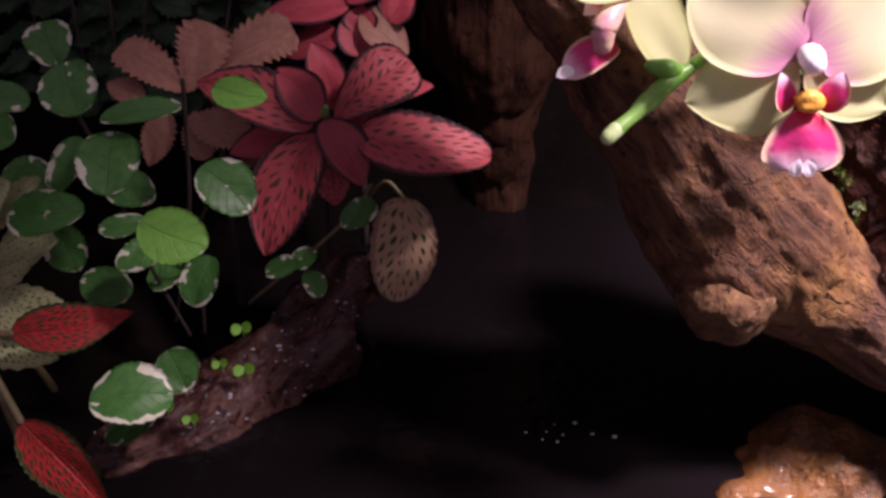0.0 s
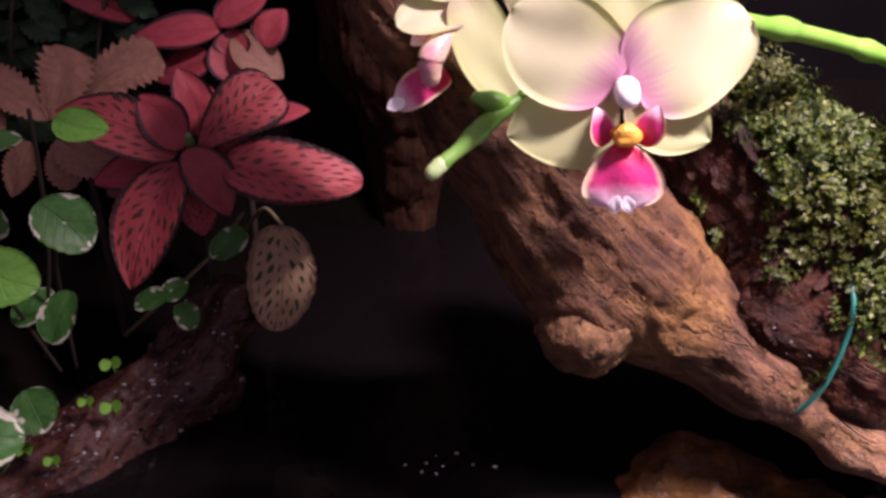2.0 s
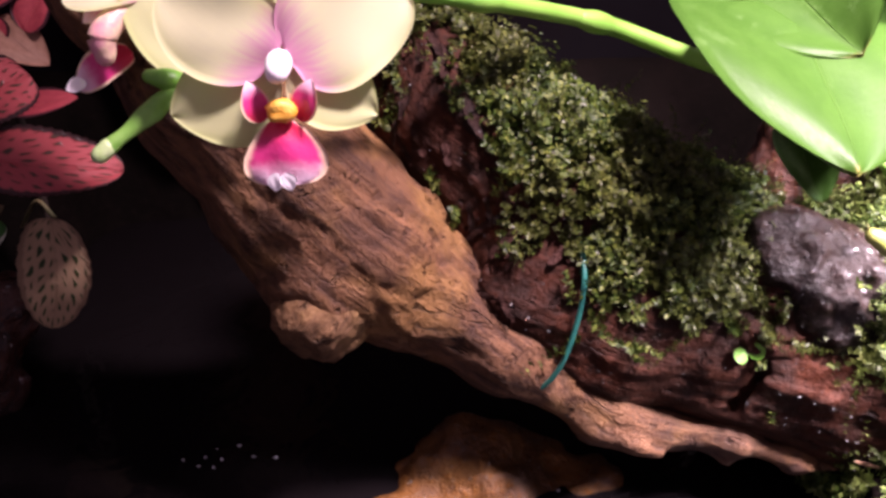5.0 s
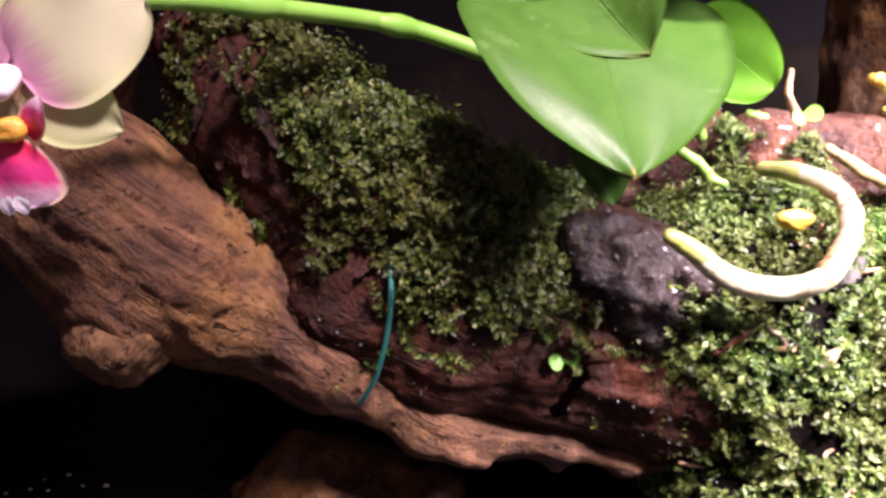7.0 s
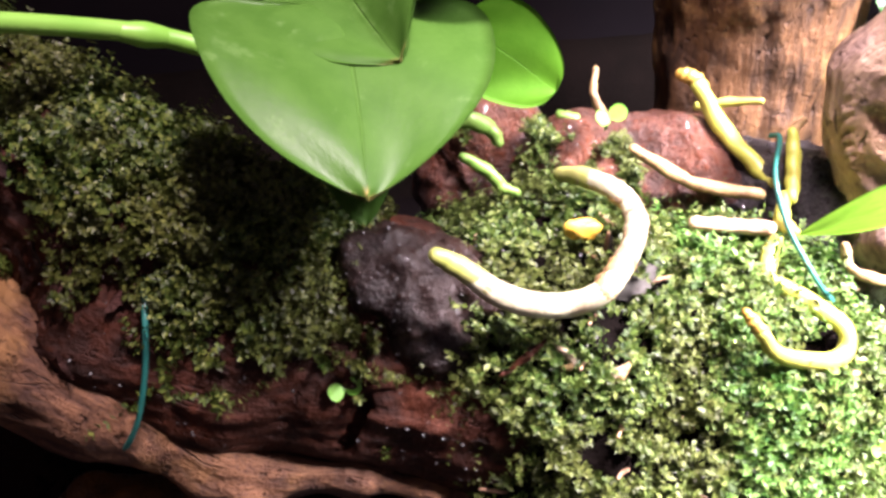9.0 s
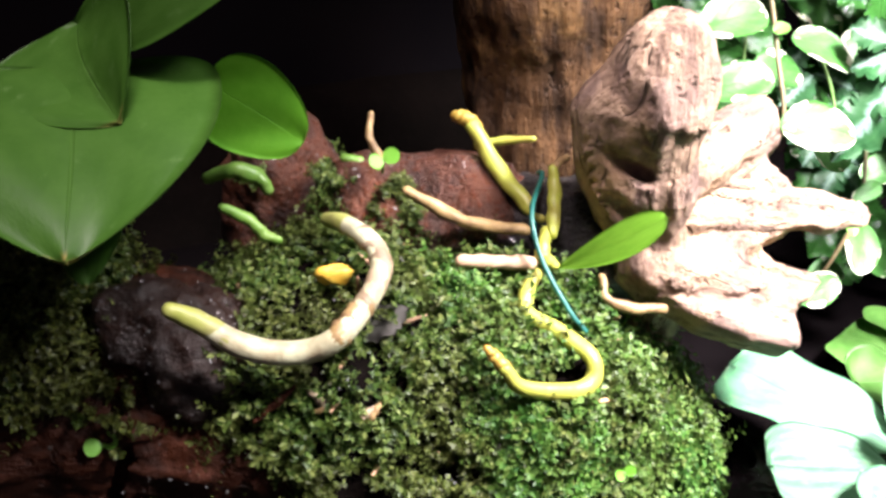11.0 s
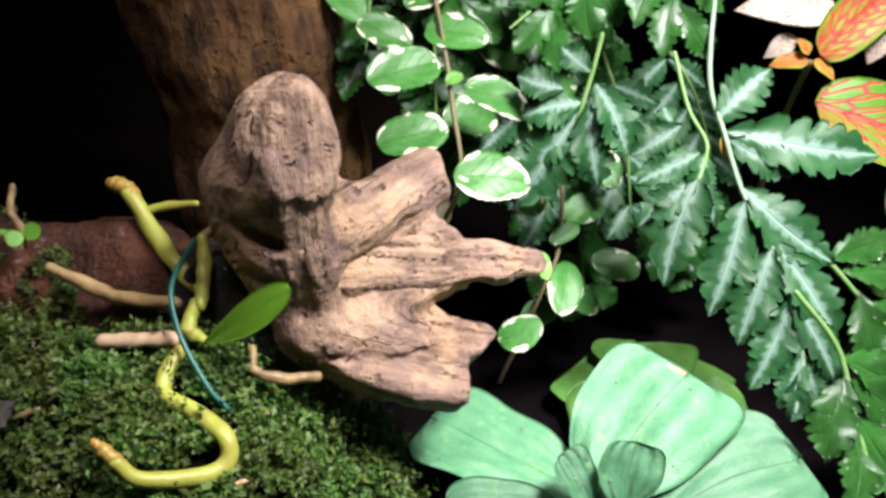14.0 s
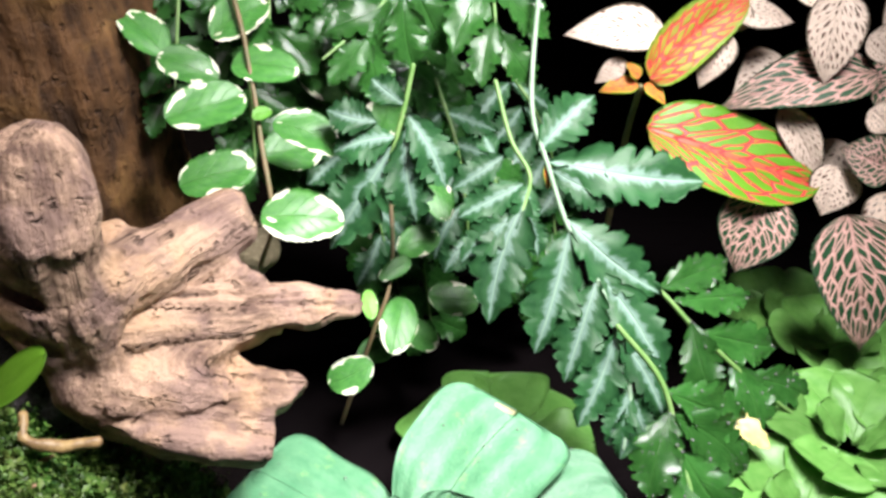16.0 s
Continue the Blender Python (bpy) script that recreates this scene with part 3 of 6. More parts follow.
def lattice_noise(p):
    i = np.floor(p).astype(int)
    f = p - i
    f = f * f * (3 - 2 * f)
    i = i & 31
    j = (i + 1) & 31
    g = lambda a, b, c: LATTICE[a, b, c]
    x0, y0, z0, x1, y1, z1 = i[..., 0], i[..., 1], i[..., 2], j[..., 0], j[..., 1], j[..., 2]
    fx, fy, fz = f[..., 0], f[..., 1], f[..., 2]
    a = g(x0, y0, z0) * (1 - fx) + g(x1, y0, z0) * fx
    b = g(x0, y1, z0) * (1 - fx) + g(x1, y1, z0) * fx
    c = g(x0, y0, z1) * (1 - fx) + g(x1, y0, z1) * fx
    d = g(x0, y1, z1) * (1 - fx) + g(x1, y1, z1) * fx
    return (a * (1 - fy) + b * fy) * (1 - fz) + (c * (1 - fy) + d * fy) * fz


TURN_LATTICE = np.array(Euler((0.6, 0.9, 0.4)).to_matrix())


def fractal(p, octaves=3):
    """Noise of several octaves, with the lattice turned from one to the next."""
    out, q = 0, p
    for o in range(octaves):
        q = q @ TURN_LATTICE.T
        out = out + lattice_noise(q * 2 ** o + 7.3 * o) * 0.5 ** o
    return out


def limbs_field(p, limbs, blend):
    """Distance to a body of tapered limbs, some flattened, that grow into one another, and coordinates that run along their grain."""
    total, grain, weight = None, 0, 0
    for limb in limbs:
        flat, k_flat = None, 1.0
        if isinstance(limb, tuple):
            limb, flat, k_flat = limb
        pts = np.array([q[:3] for q in limb], float)
        rad = [q[3] for q in limb]
        axis = unit(pts[-1] - pts[0])
        e1 = unit(np.cross(axis, (0.2, 0.9, 0.38)))
        e2 = np.cross(axis, e1)
        run = 0.0
        for k in range(len(pts) - 1):
            a, b = pts[k], pts[k + 1]
            ab = b - a
            size = np.linalg.norm(ab)
            h = np.clip(((p - a) @ ab) / (size * size), 0, 1)
            off = p - a - h[..., None] * ab
            if flat is not None:
                n = unit(flat)
                off = off + ((k_flat - 1) * (off @ n))[..., None] * n
            d = np.linalg.norm(off, axis=-1) - (rad[k] + (rad[k + 1] - rad[k]) * h)
            if total is None:
                total = d
            else:
                m = np.clip(0.5 + 0.5 * (total - d) / blend, 0, 1)
                total = total * (1 - m) + d * m - blend * m * (1 - m)
            w = np.exp(-np.clip(d, -0.02, 0.1) / 0.004)
            grain = grain + w[..., None] * np.stack([run + h * size, off @ e1, off @ e2], -1)
            weight = weight + w
            run += size
    return total, grain / (weight[..., None] + 1e-9)


def slab_field(p, outline, up, thickness, roundness):
    """Distance to a flat plate: its outline lies on the upper face, the plate goes down from there."""
    o = np.array(outline, float)
    n = unit(up)
    a = unit(np.cross((0, 1, 0.2), n))
    b = np.cross(n, a)
    off = p - o.mean(0)
    x, y, z = off @ a, off @ b, off @ n
    q = np.stack([(o - o.mean(0)) @ a, (o - o.mean(0)) @ b], -1)
    near, inside = np.full(x.shape, 1e9), np.zeros(x.shape, bool)
    for (x0, y0), (x1, y1) in zip(q, np.roll(q, -1, 0)):
        dx, dy = x1 - x0, y1 - y0
        h = np.clip(((x - x0) * dx + (y - y0) * dy) / (dx * dx + dy * dy), 0, 1)
        near = np.minimum(near, np.hypot(x - x0 - h * dx, y - y0 - h * dy))
        inside ^= ((y0 > y) != (y1 > y)) & (x < x0 + dx * (y - y0) / (dy if abs(dy) > 1e-12 else 1e-12))
    flat = np.where(inside, -near, near) + roundness
    high = np.abs(z + thickness / 2) - thickness / 2 + roundness
    return np.hypot(np.maximum(flat, 0), np.maximum(high, 0)) + np.minimum(np.maximum(flat, high), 0) - roundness


def surface_nets(F, origin, h):
    s = F < 0
    sl = lambda o, n: slice(o, n - 1 + o)
    nx, ny, nz = F.shape
    corner = {(a, b, c): F[sl(a, nx), sl(b, ny), sl(c, nz)] for a in (0, 1) for b in (0, 1) for c in (0, 1)}
    inside = sum((v < 0).astype(np.int8) for v in corner.values())
    active = (inside > 0) & (inside < 8)
    where = np.argwhere(active)
    acc, cnt = np.zeros((len(where), 3)), np.zeros(len(where))
    val = {k: v[active] for k, v in corner.items()}
    for a in corner:
        for ax in range(3):
            if a[ax] == 0:
                b = tuple(1 if i == ax else a[i] for i in range(3))
                fa, fb = val[a], val[b]
                m = (fa < 0) != (fb < 0)
                t = fa[m] / (fa[m] - fb[m])
                pos = np.tile(np.array(a, float), (m.sum(), 1))
                pos[:, ax] += t
                acc[m] += pos
                cnt[m] += 1
    verts = origin + (where + acc / cnt[:, None]) * h
    idx = -np.ones(active.shape, dtype=np.int64)
    idx[active] = np.arange(len(where))
    quads = []
    for ax in range(3):
        o = [i for i in range(3) if i != ax]
        lo = [slice(None)] * 3
        hi = [slice(None)] * 3
        lo[ax], hi[ax] = slice(0, -1), slice(1, None)
        for i in o:
            lo[i] = hi[i] = slice(1, -1)
        sa, sb = s[tuple(lo)], s[tuple(hi)]
        for flag in (True, False):
            cells = np.argwhere((sa != sb) & (sa == flag))
            if not len(cells):
                continue
            c = cells.copy()
            c[:, o[0]] += 1
            c[:, o[1]] += 1
            ring = []
            for da, db in ((-1, -1), (0, -1), (0, 0), (-1, 0)):
                e = c.copy()
                e[:, o[0]] += da
                e[:, o[1]] += db
                ring.append(idx[e[:, 0], e[:, 1], e[:, 2]])
            q = np.stack(ring, -1)
            quads.append(q if flag == (ax != 1) else q[:, ::-1])
    q = np.vstack(quads)
    return verts, q[(q >= 0).all(1)]


def normals_of(verts, quads):
    n = np.cross(verts[quads[:, 2]] - verts[quads[:, 0]], verts[quads[:, 3]] - verts[quads[:, 1]])
    out = np.zeros_like(verts)
    for k in range(4):
        np.add.at(out, quads[:, k], n)
    return out / (np.linalg.norm(out, axis=1)[:, None] + 1e-12)


def solid(name, limbs, mat, h=0.0016, blend=0.008, lumps=(0.004, 45.0), ridges=(0.0016, 30.0, 170.0), cuts=(), floor=None, seed=0.0, creases=None, planes=(), slabs=()):
    """A solid of limbs, lumpy, ridged and creased along its grain. cuts: hollows from a to b of a radius. planes: flat splits by place, normal and reach. slabs: flat plates by outline, upward normal, thickness and roundness. Returns mesh, places and normals."""
    nodes = np.array([q for limb in limbs for q in (limb[0] if isinstance(limb, tuple) else limb)], float)
    pad = nodes[:, 3].max() * 0 + 0.012
    lo = (nodes[:, :3] - nodes[:, 3:]).min(0) - pad
    hi = (nodes[:, :3] + nodes[:, 3:]).max(0) + pad
    if floor is not None:
        lo[2] = max(lo[2], floor)
    dims = np.ceil((hi - lo) / h).astype(int) + 1
    ax = [lo[i] + h * np.arange(dims[i]) for i in range(3)]
    F = np.empty(dims)
    for i0 in range(0, dims[0], 24):
        g = np.stack(np.meshgrid(ax[0][i0:i0 + 24], ax[1], ax[2], indexing="ij"), -1)
        d, grain = limbs_field(g, limbs, blend)
        for outline, up, deep_, soft_ in slabs:
            e = slab_field(g, outline, up, deep_, soft_)
            m = np.clip(0.5 + 0.5 * (d - e) / 0.006, 0, 1)
            d = d * (1 - m) + e * m - 0.006 * m * (1 - m)
        near = np.abs(d) < 0.02
        pn = g[near]
        add = lumps[0] * fractal(pn * lumps[1] + seed)
        gr = grain[near] * np.array((ridges[1], ridges[2], ridges[2])) + seed
        add = add + ridges[0] * fractal(gr, 2)
        if creases:
            line = fractal(grain[near] * np.array((creases[1], creases[2], creases[2])) + seed + 3.0, 2)
            add = add + creases[0] * np.clip(1 - np.abs(line) / (creases[3] if len(creases) > 3 else 0.16), 0, 1)
        d[near] += add
        for a, b, r in cuts:
            ab = np.array(b) - np.array(a)
            t = np.clip(((g - np.array(a)) @ ab) / (ab @ ab), 0, 1)
            c = r - np.linalg.norm(g - np.array(a) - t[..., None] * ab, axis=-1)
            m = np.clip(0.5 + 0.5 * (c - d) / 0.002, 0, 1)
            d = d * (1 - m) + c * m + 0.002 * m * (1 - m)
        for at, n, reach in planes:
            off = g - np.array(at)
            c = off @ unit(n) - 3 * np.clip(np.linalg.norm(off, axis=-1) - reach, 0, None)
            close = c > -0.004
            c[close] += 0.0007 * fractal(g[close] * 90.0 + seed, 3)
            d = np.maximum(d, c)
        F[i0:i0 + 24] = d
    verts, quads = surface_nets(F, lo, h)
    grain = np.vstack([limbs_field(verts[i:i + 20000], limbs, blend)[1] for i in range(0, len(verts), 20000)])
    nrm = normals_of(verts, quads)
    fine = fractal(grain * np.array((90.0, 420.0, 420.0)) + seed, 2)
    verts = verts + nrm * (fine * ridges[0] * 0.35)[:, None]
    return as_mesh(name, verts, quads, mat, grain=grain), verts, nrm


def sprigs(name, spots, normals, mat, leaflet=0.0019, whorls=5, per=4, height=0.005, seed=1, lean=0.5):
    """Moss: short shoots with small pointed leaflets all round, standing on the spots."""
    rng = np.random.default_rng(seed)
    n = len(spots)
    ups = normals * 0.7 + np.array((0, -0.1, 0.5)) + rng.normal(0, lean, (n, 3))
    ups /= np.linalg.norm(ups, axis=1)[:, None]
    tall = rng.uniform(0.4, 1.5, n) * height * (1 + 0.7 * fractal(spots * 90.0 + 2.0, 2))
    grown = rng.uniform(0.65, 1.35, n) * (1 + 0.3 * fractal(spots * 120.0 + 5.0, 2))
    vs = []
    for k in range(whorls):
        f = (k + 1) / whorls
        for j in range(per):
            ang = rng.uniform(0, 6.28, n)
            a = np.cross(ups, rng.normal(0, 1, (n, 3)))
            a /= np.linalg.norm(a, axis=1)[:, None]
            out = unit_rows(a + ups * rng.uniform(0.1, 0.9, (n, 1)))
            wide = unit_rows(np.cross(out, ups) + rng.normal(0, 0.25, (n, 3)))
            size = leaflet * grown * rng.uniform(0.6, 1.25, n) * (1.15 - 0.35 * f)
            foot = spots + ups * (tall * f)[:, None]
            mid = foot + out * (size * 0.5)[:, None]
            vs.append(np.stack([foot, mid + wide * (size * 0.28)[:, None], foot + out * size[:, None] - ups * (size * 0.15)[:, None], mid - wide * (size * 0.28)[:, None]], 1))
    v = np.concatenate(vs).reshape(-1, 3)
    faces = np.arange(len(v)).reshape(-1, 4)
    return as_mesh(name, v, faces, mat, smooth=False)


def unit_rows(v):
    return v / (np.linalg.norm(v, axis=1)[:, None] + 1e-12)


def box(name, lo, hi, mat):
    bm = bmesh.new()
    bmesh.ops.create_cube(bm, size=1)
    for v in bm.verts:
        v.co = Vector([(lo[i] + hi[i]) / 2 + v.co[i] * (hi[i] - lo[i]) for i in range(3)])
    me = bpy.data.meshes.new(name)
    bm.to_mesh(me)
    bm.free()
    me.materials.append(M[mat])
    return me


def blob(name, c, r, mat, seed=0, lump=0.15):
    """A small rounded lump with radii r."""
    bm = bmesh.new()
    bmesh.ops.create_icosphere(bm, subdivisions=3, radius=1)
    v = np.array([x.co[:] for x in bm.verts])
    f = [[x.index for x in p.verts] for p in bm.faces]
    bm.free()
    v = v * (1 + lump * fractal(v * 1.3 + seed * 3.1, 2))[:, None] * np.array(r) + np.array(c)
    return as_mesh(name, v, f, mat)


# ---- the tank: water, banks, walls, the room round it ----
def setting(name, me, label, category):
    return tagged(new(name, me), label, category, kind="structure")


def sheet(name, x0, x1, y0, y1, nx, ny, height, mat):
    X, Y = np.meshgrid(np.linspace(x0, x1, nx), np.linspace(y0, y1, ny), indexing="ij")
    Z = height(X, Y)
    i = np.arange(nx * ny).reshape(nx, ny)
    q = np.stack([i[:-1, :-1], i[1:, :-1], i[1:, 1:], i[:-1, 1:]], -1).reshape(-1, 4)
    return as_mesh(name, np.stack([X, Y, Z], -1).reshape(-1, 3), q, mat)


def bank(X, Y):
    """Soil: a bank on the left, a low one at the back, a pool between."""
    left = 0.075 / (1 + np.exp((X + 0.085 + 0.35 * (Y - 0.26)) / 0.012)) / (1 + np.exp(-(Y - 0.262) / 0.012))
    back = 0.12 / (1 + np.exp(-(Y - 0.362 - 0.07 / (1 + np.exp(-(X + 0.045) / 0.006))) / 0.007))
    right = 0.03 / (1 + np.exp(-(X - 0.60) / 0.02))
    p = np.stack([X * 60, Y * 60, X * 0], -1)
    return -0.03 + np.maximum(np.maximum(left, back), right) + (0.006 - 0.005 * (Y > 0.34)) * fractal(p)


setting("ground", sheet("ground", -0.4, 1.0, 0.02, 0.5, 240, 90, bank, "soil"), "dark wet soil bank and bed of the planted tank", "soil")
setting("water", sheet("water", -0.4, 1.0, 0.02, 0.5, 60, 30, lambda X, Y: 0.0 * X + 0.018, "water"), "dark still water with faint ripples in the tank", "water")
setting("wall_back", box("wall_back", (-0.42, 0.46, -0.1), (1.02, 0.48, 0.42), "wall"), "black back wall of the tank", "tank wall")
setting("wall_left", box("wall_left", (-0.42, 0.02, -0.1), (-0.40, 0.458, 0.42), "wall"), "black side wall of the tank", "tank wall")
setting("wall_right", box("wall_right", (1.0, 0.02, -0.1), (1.02, 0.458, 0.42), "wall"), "black side wall of the tank", "tank wall")
setting("wall_front", box("wall_front", (-0.42, 0.0, -0.1), (1.02, 0.018, 0.026), "wall"), "low black front wall of the tank", "tank wall")
setting("floor", box("floor", (-0.62, -0.5, -0.14), (1.22, 0.66, -0.1), "room"), "plain table top under the tank", "floor")

# ---- driftwood and stones ----
BRANCH = [
    [(0.018, 0.247, 0.205, 0.0100), (0.034, 0.237, 0.174, 0.0120), (0.056, 0.231, 0.147, 0.0175), (0.077, 0.229, 0.122, 0.0230), (0.090, 0.229, 0.103, 0.0245), (0.113, 0.228, 0.088, 0.0190), (0.135, 0.219, 0.074, 0.0140), (0.162, 0.2045, 0.0545, 0.0060), (0.180, 0.2005, 0.0500, 0.0042), (0.200, 0.1975, 0.0462, 0.0032), (0.220, 0.1925, 0.0418, 0.0030), (0.246, 0.1855, 0.0358, 0.0030)],
    [(0.090, 0.226, 0.100, 0.0180), (0.0845, 0.2175, 0.0960, 0.0132)],
]
BODY = [
    [(0.108, 0.265, 0.152, 0.0160), (0.124, 0.252, 0.128, 0.0240), (0.150, 0.243, 0.108, 0.0270), (0.180, 0.236, 0.092, 0.0280), (0.215, 0.226, 0.078, 0.0280), (0.245, 0.208, 0.066, 0.0280)],
    [(0.140, 0.227, 0.087, 0.0215), (0.170, 0.223, 0.076, 0.0240), (0.205, 0.2195, 0.069, 0.0250), (0.235, 0.211, 0.057, 0.0260)],
]
driftwood_log = thing("driftwood_log", (0.15, 0.22, 0.02), "long brown driftwood log bridging the dark water, mossy on top", "driftwood")
me, _, _ = solid("branch", BRANCH, "log", h=0.0013, blend=0.009, lumps=(0.0020, 55.0), ridges=(0.0012, 22.0, 170.0), creases=(0.0016, 14.0, 95.0), seed=3.0)
part("branch", me, driftwood_log, "dry brown branch")
me, _, _ = solid("knob", [[(0.0870, 0.2190, 0.0975, 0.0110), (0.0820, 0.2135, 0.0930, 0.0125), (0.0795, 0.2108, 0.0905, 0.0106)]], "knob", h=0.0009, lumps=(0.0016, 130.0), ridges=(0.0009, 60.0, 240.0), seed=6.0, planes=[((0.0741, 0.2033, 0.0876), (-0.5, -0.75, -0.42), 0.03)])
part("knob", me, driftwood_log, "round cut-off knob with rough pale wood")
me, log_places, log_normals = solid("body", BODY, "rotten", h=0.0015, blend=0.010, lumps=(0.0013, 60.0), ridges=(0.0012, 10.0, 250.0), creases=(0.0014, 9.0, 170.0, 0.12), cuts=[((0.2025, 0.1955, 0.0755), (0.1975, 0.1975, 0.0620), 0.0027), ((0.140, 0.200, 0.112), (0.128, 0.212, 0.122), 0.005)], seed=4.0)
part("body", me, driftwood_log, "dark red wet rotten wood")

STAR = [
    [(0.3568, 0.198, 0.1645, 0.0112), (0.3560, 0.196, 0.1549, 0.0108), (0.3553, 0.197, 0.1402, 0.0086), (0.3561, 0.199, 0.1255, 0.0088), (0.3581, 0.201, 0.108, 0.0090)],
    [(0.3505, 0.204, 0.1565, 0.0090), (0.3455, 0.207, 0.1456, 0.0095), (0.3485, 0.207, 0.133, 0.0100), (0.3530, 0.205, 0.1200, 0.0105)],
    [(0.3600, 0.203, 0.128, 0.0085), (0.3779, 0.209, 0.1265, 0.0085), (0.3914, 0.214, 0.1270, 0.0080)],
    [(0.3950, 0.219, 0.1295, 0.0080), (0.4060, 0.222, 0.1293, 0.0092)],
    [(0.372, 0.210, 0.102, 0.0100), (0.372, 0.218, 0.085, 0.0120), (0.370, 0.226, 0.030, 0.0130)],
    [(0.356, 0.199, 0.100, 0.0040), (0.380, 0.193, 0.0935, 0.0035), (0.405, 0.187, 0.0850, 0.0020)],
]
PLATE = [(0.3486, 0.1955, 0.1028), (0.3528, 0.2075, 0.1127), (0.3612, 0.2182, 0.1208), (0.3755, 0.2247, 0.1245), (0.391, 0.2213, 0.1196), (0.4053, 0.218, 0.1148), (0.416, 0.2109, 0.1072), (0.416, 0.2031, 0.1004), (0.4044, 0.2004, 0.0997), (0.3962, 0.199, 0.0995), (0.402, 0.1958, 0.0959), (0.4127, 0.1926, 0.0917), (0.4163, 0.188, 0.0873), (0.4085, 0.1849, 0.0856), (0.4027, 0.1836, 0.0853), (0.4017, 0.1791, 0.0815), (0.3966, 0.1736, 0.0774), (0.3813, 0.1771, 0.0825), (0.3678, 0.1822, 0.0887), (0.3568, 0.1882, 0.0954)]
WEB = [(0.3633, 0.2212, 0.1412), (0.3753, 0.2199, 0.1385), (0.3835, 0.2151, 0.1313), (0.402, 0.2107, 0.124), (0.4087, 0.2065, 0.1178), (0.4131, 0.2017, 0.111), (0.4115, 0.1968, 0.1046), (0.4019, 0.1953, 0.1035), (0.3878, 0.1938, 0.1026), (0.3753, 0.1868, 0.0943), (0.3616, 0.1874, 0.0963), (0.3507, 0.1927, 0.1042), (0.3482, 0.2019, 0.1167), (0.354, 0.2115, 0.129)]
me, _, _ = solid("driftwood_root", STAR, "star", h=0.0009, blend=0.0095, lumps=(0.0013, 75.0), ridges=(0.0007, 8.0, 240.0), creases=(0.0013, 9.0, 130.0, 0.10), seed=8.0, slabs=[(PLATE, (0.10, -0.65, 0.75), 0.0125, 0.0016), (WEB, (0.05, -0.80, 0.60), 0.0120, 0.0030)],
                 planes=[((0.3568, 0.2000, 0.1752), (-0.1, -0.2, 0.97), 0.012), ((0.3575, 0.1878, 0.160), (0.15, -0.95, 0.2), 0.014), ((0.4125, 0.220, 0.130), (0.9, -0.3, 0.2), 0.012)], cuts=[
    ((0.374, 0.196, 0.1235), (0.400, 0.202, 0.1185), 0.0014), ((0.3665, 0.190, 0.126), (0.367, 0.193, 0.150), 0.0016), ((0.378, 0.203, 0.139), (0.386, 0.206, 0.138), 0.0036),
    ((0.336, 0.196, 0.139), (0.349, 0.193, 0.133), 0.0026), ((0.341, 0.196, 0.124), (0.349, 0.192, 0.117), 0.0028), ((0.3655, 0.188, 0.101), (0.372, 0.191, 0.1035), 0.0008)])
driftwood_root = thing("driftwood_root", (0.37, 0.21, 0.02), "pale star-shaped driftwood root piece with dry cracked grain", "driftwood")
part("body", me, driftwood_root)
SPUR = [([(0.354, 0.206, 0.121, 0.0080), (0.368, 0.206, 0.116, 0.0105), (0.395, 0.206, 0.1095, 0.0098), (0.421, 0.203, 0.1050, 0.0068), (0.4335, 0.201, 0.1030, 0.0054)], (0, -0.6, 0.8), 1.35)]
me, _, _ = solid("spur", SPUR, "star", h=0.0008, blend=0.004, lumps=(0.0009, 70.0), ridges=(0.0010, 7.0, 260.0), creases=(0.0022, 7.0, 150.0, 0.12), seed=12.0)
part("spur", me, driftwood_root, "splintered pointed spur")

me, wet_places, wet_normals = solid("wet_branch", [[(-0.165, 0.200, -0.012, 0.024), (-0.090, 0.252, 0.004, 0.022), (-0.052, 0.278, 0.030, 0.017), (-0.036, 0.292, 0.050, 0.012)]], "wet_log", h=0.002, ridges=(0.003, 26.0, 140.0), floor=-0.035, seed=11.0)
part("wood", me, thing("wet_branch", (-0.08, 0.26, 0.0), "dark red wet branch slanting into the water, with bubbles and glint beads", "driftwood"))
for spine, label in (([(0.034, 0.440, -0.03, 0.012), (0.030, 0.435, 0.05, 0.018), (0.026, 0.425, 0.115, 0.033), (0.022, 0.418, 0.27, 0.040)], "brown upright driftwood trunk behind the orchid log, darkened for the dim back"),
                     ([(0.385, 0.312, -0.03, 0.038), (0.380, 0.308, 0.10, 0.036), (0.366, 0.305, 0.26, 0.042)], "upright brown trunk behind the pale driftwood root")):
    me, _, _ = solid("trunk", [spine], "trunk_dim" if spine[0][0] < 0.1 else "trunk", h=0.0022, lumps=(0.003, 40.0), ridges=(0.0020, 8.0, 110.0), creases=(0.0020, 6.0, 70.0), seed=spine[0][0] * 100, floor=-0.03)
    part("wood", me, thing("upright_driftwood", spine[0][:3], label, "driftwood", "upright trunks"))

MOUND = [
    [(0.262, 0.222, 0.065, 0.045), (0.308, 0.209, 0.050, 0.045), (0.345, 0.212, 0.022, 0.040)],
    [(0.300, 0.190, 0.020, 0.044), (0.270, 0.195, 0.025, 0.040)],
]
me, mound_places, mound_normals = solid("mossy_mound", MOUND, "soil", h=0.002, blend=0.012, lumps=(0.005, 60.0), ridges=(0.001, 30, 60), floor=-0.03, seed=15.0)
mound = thing("mossy_mound", (0.30, 0.21, 0.0), "low mound beside the water covered in bright green moss", "moss mound")
part("core", me, mound, "dark soil core")


STONE_SKIN = []


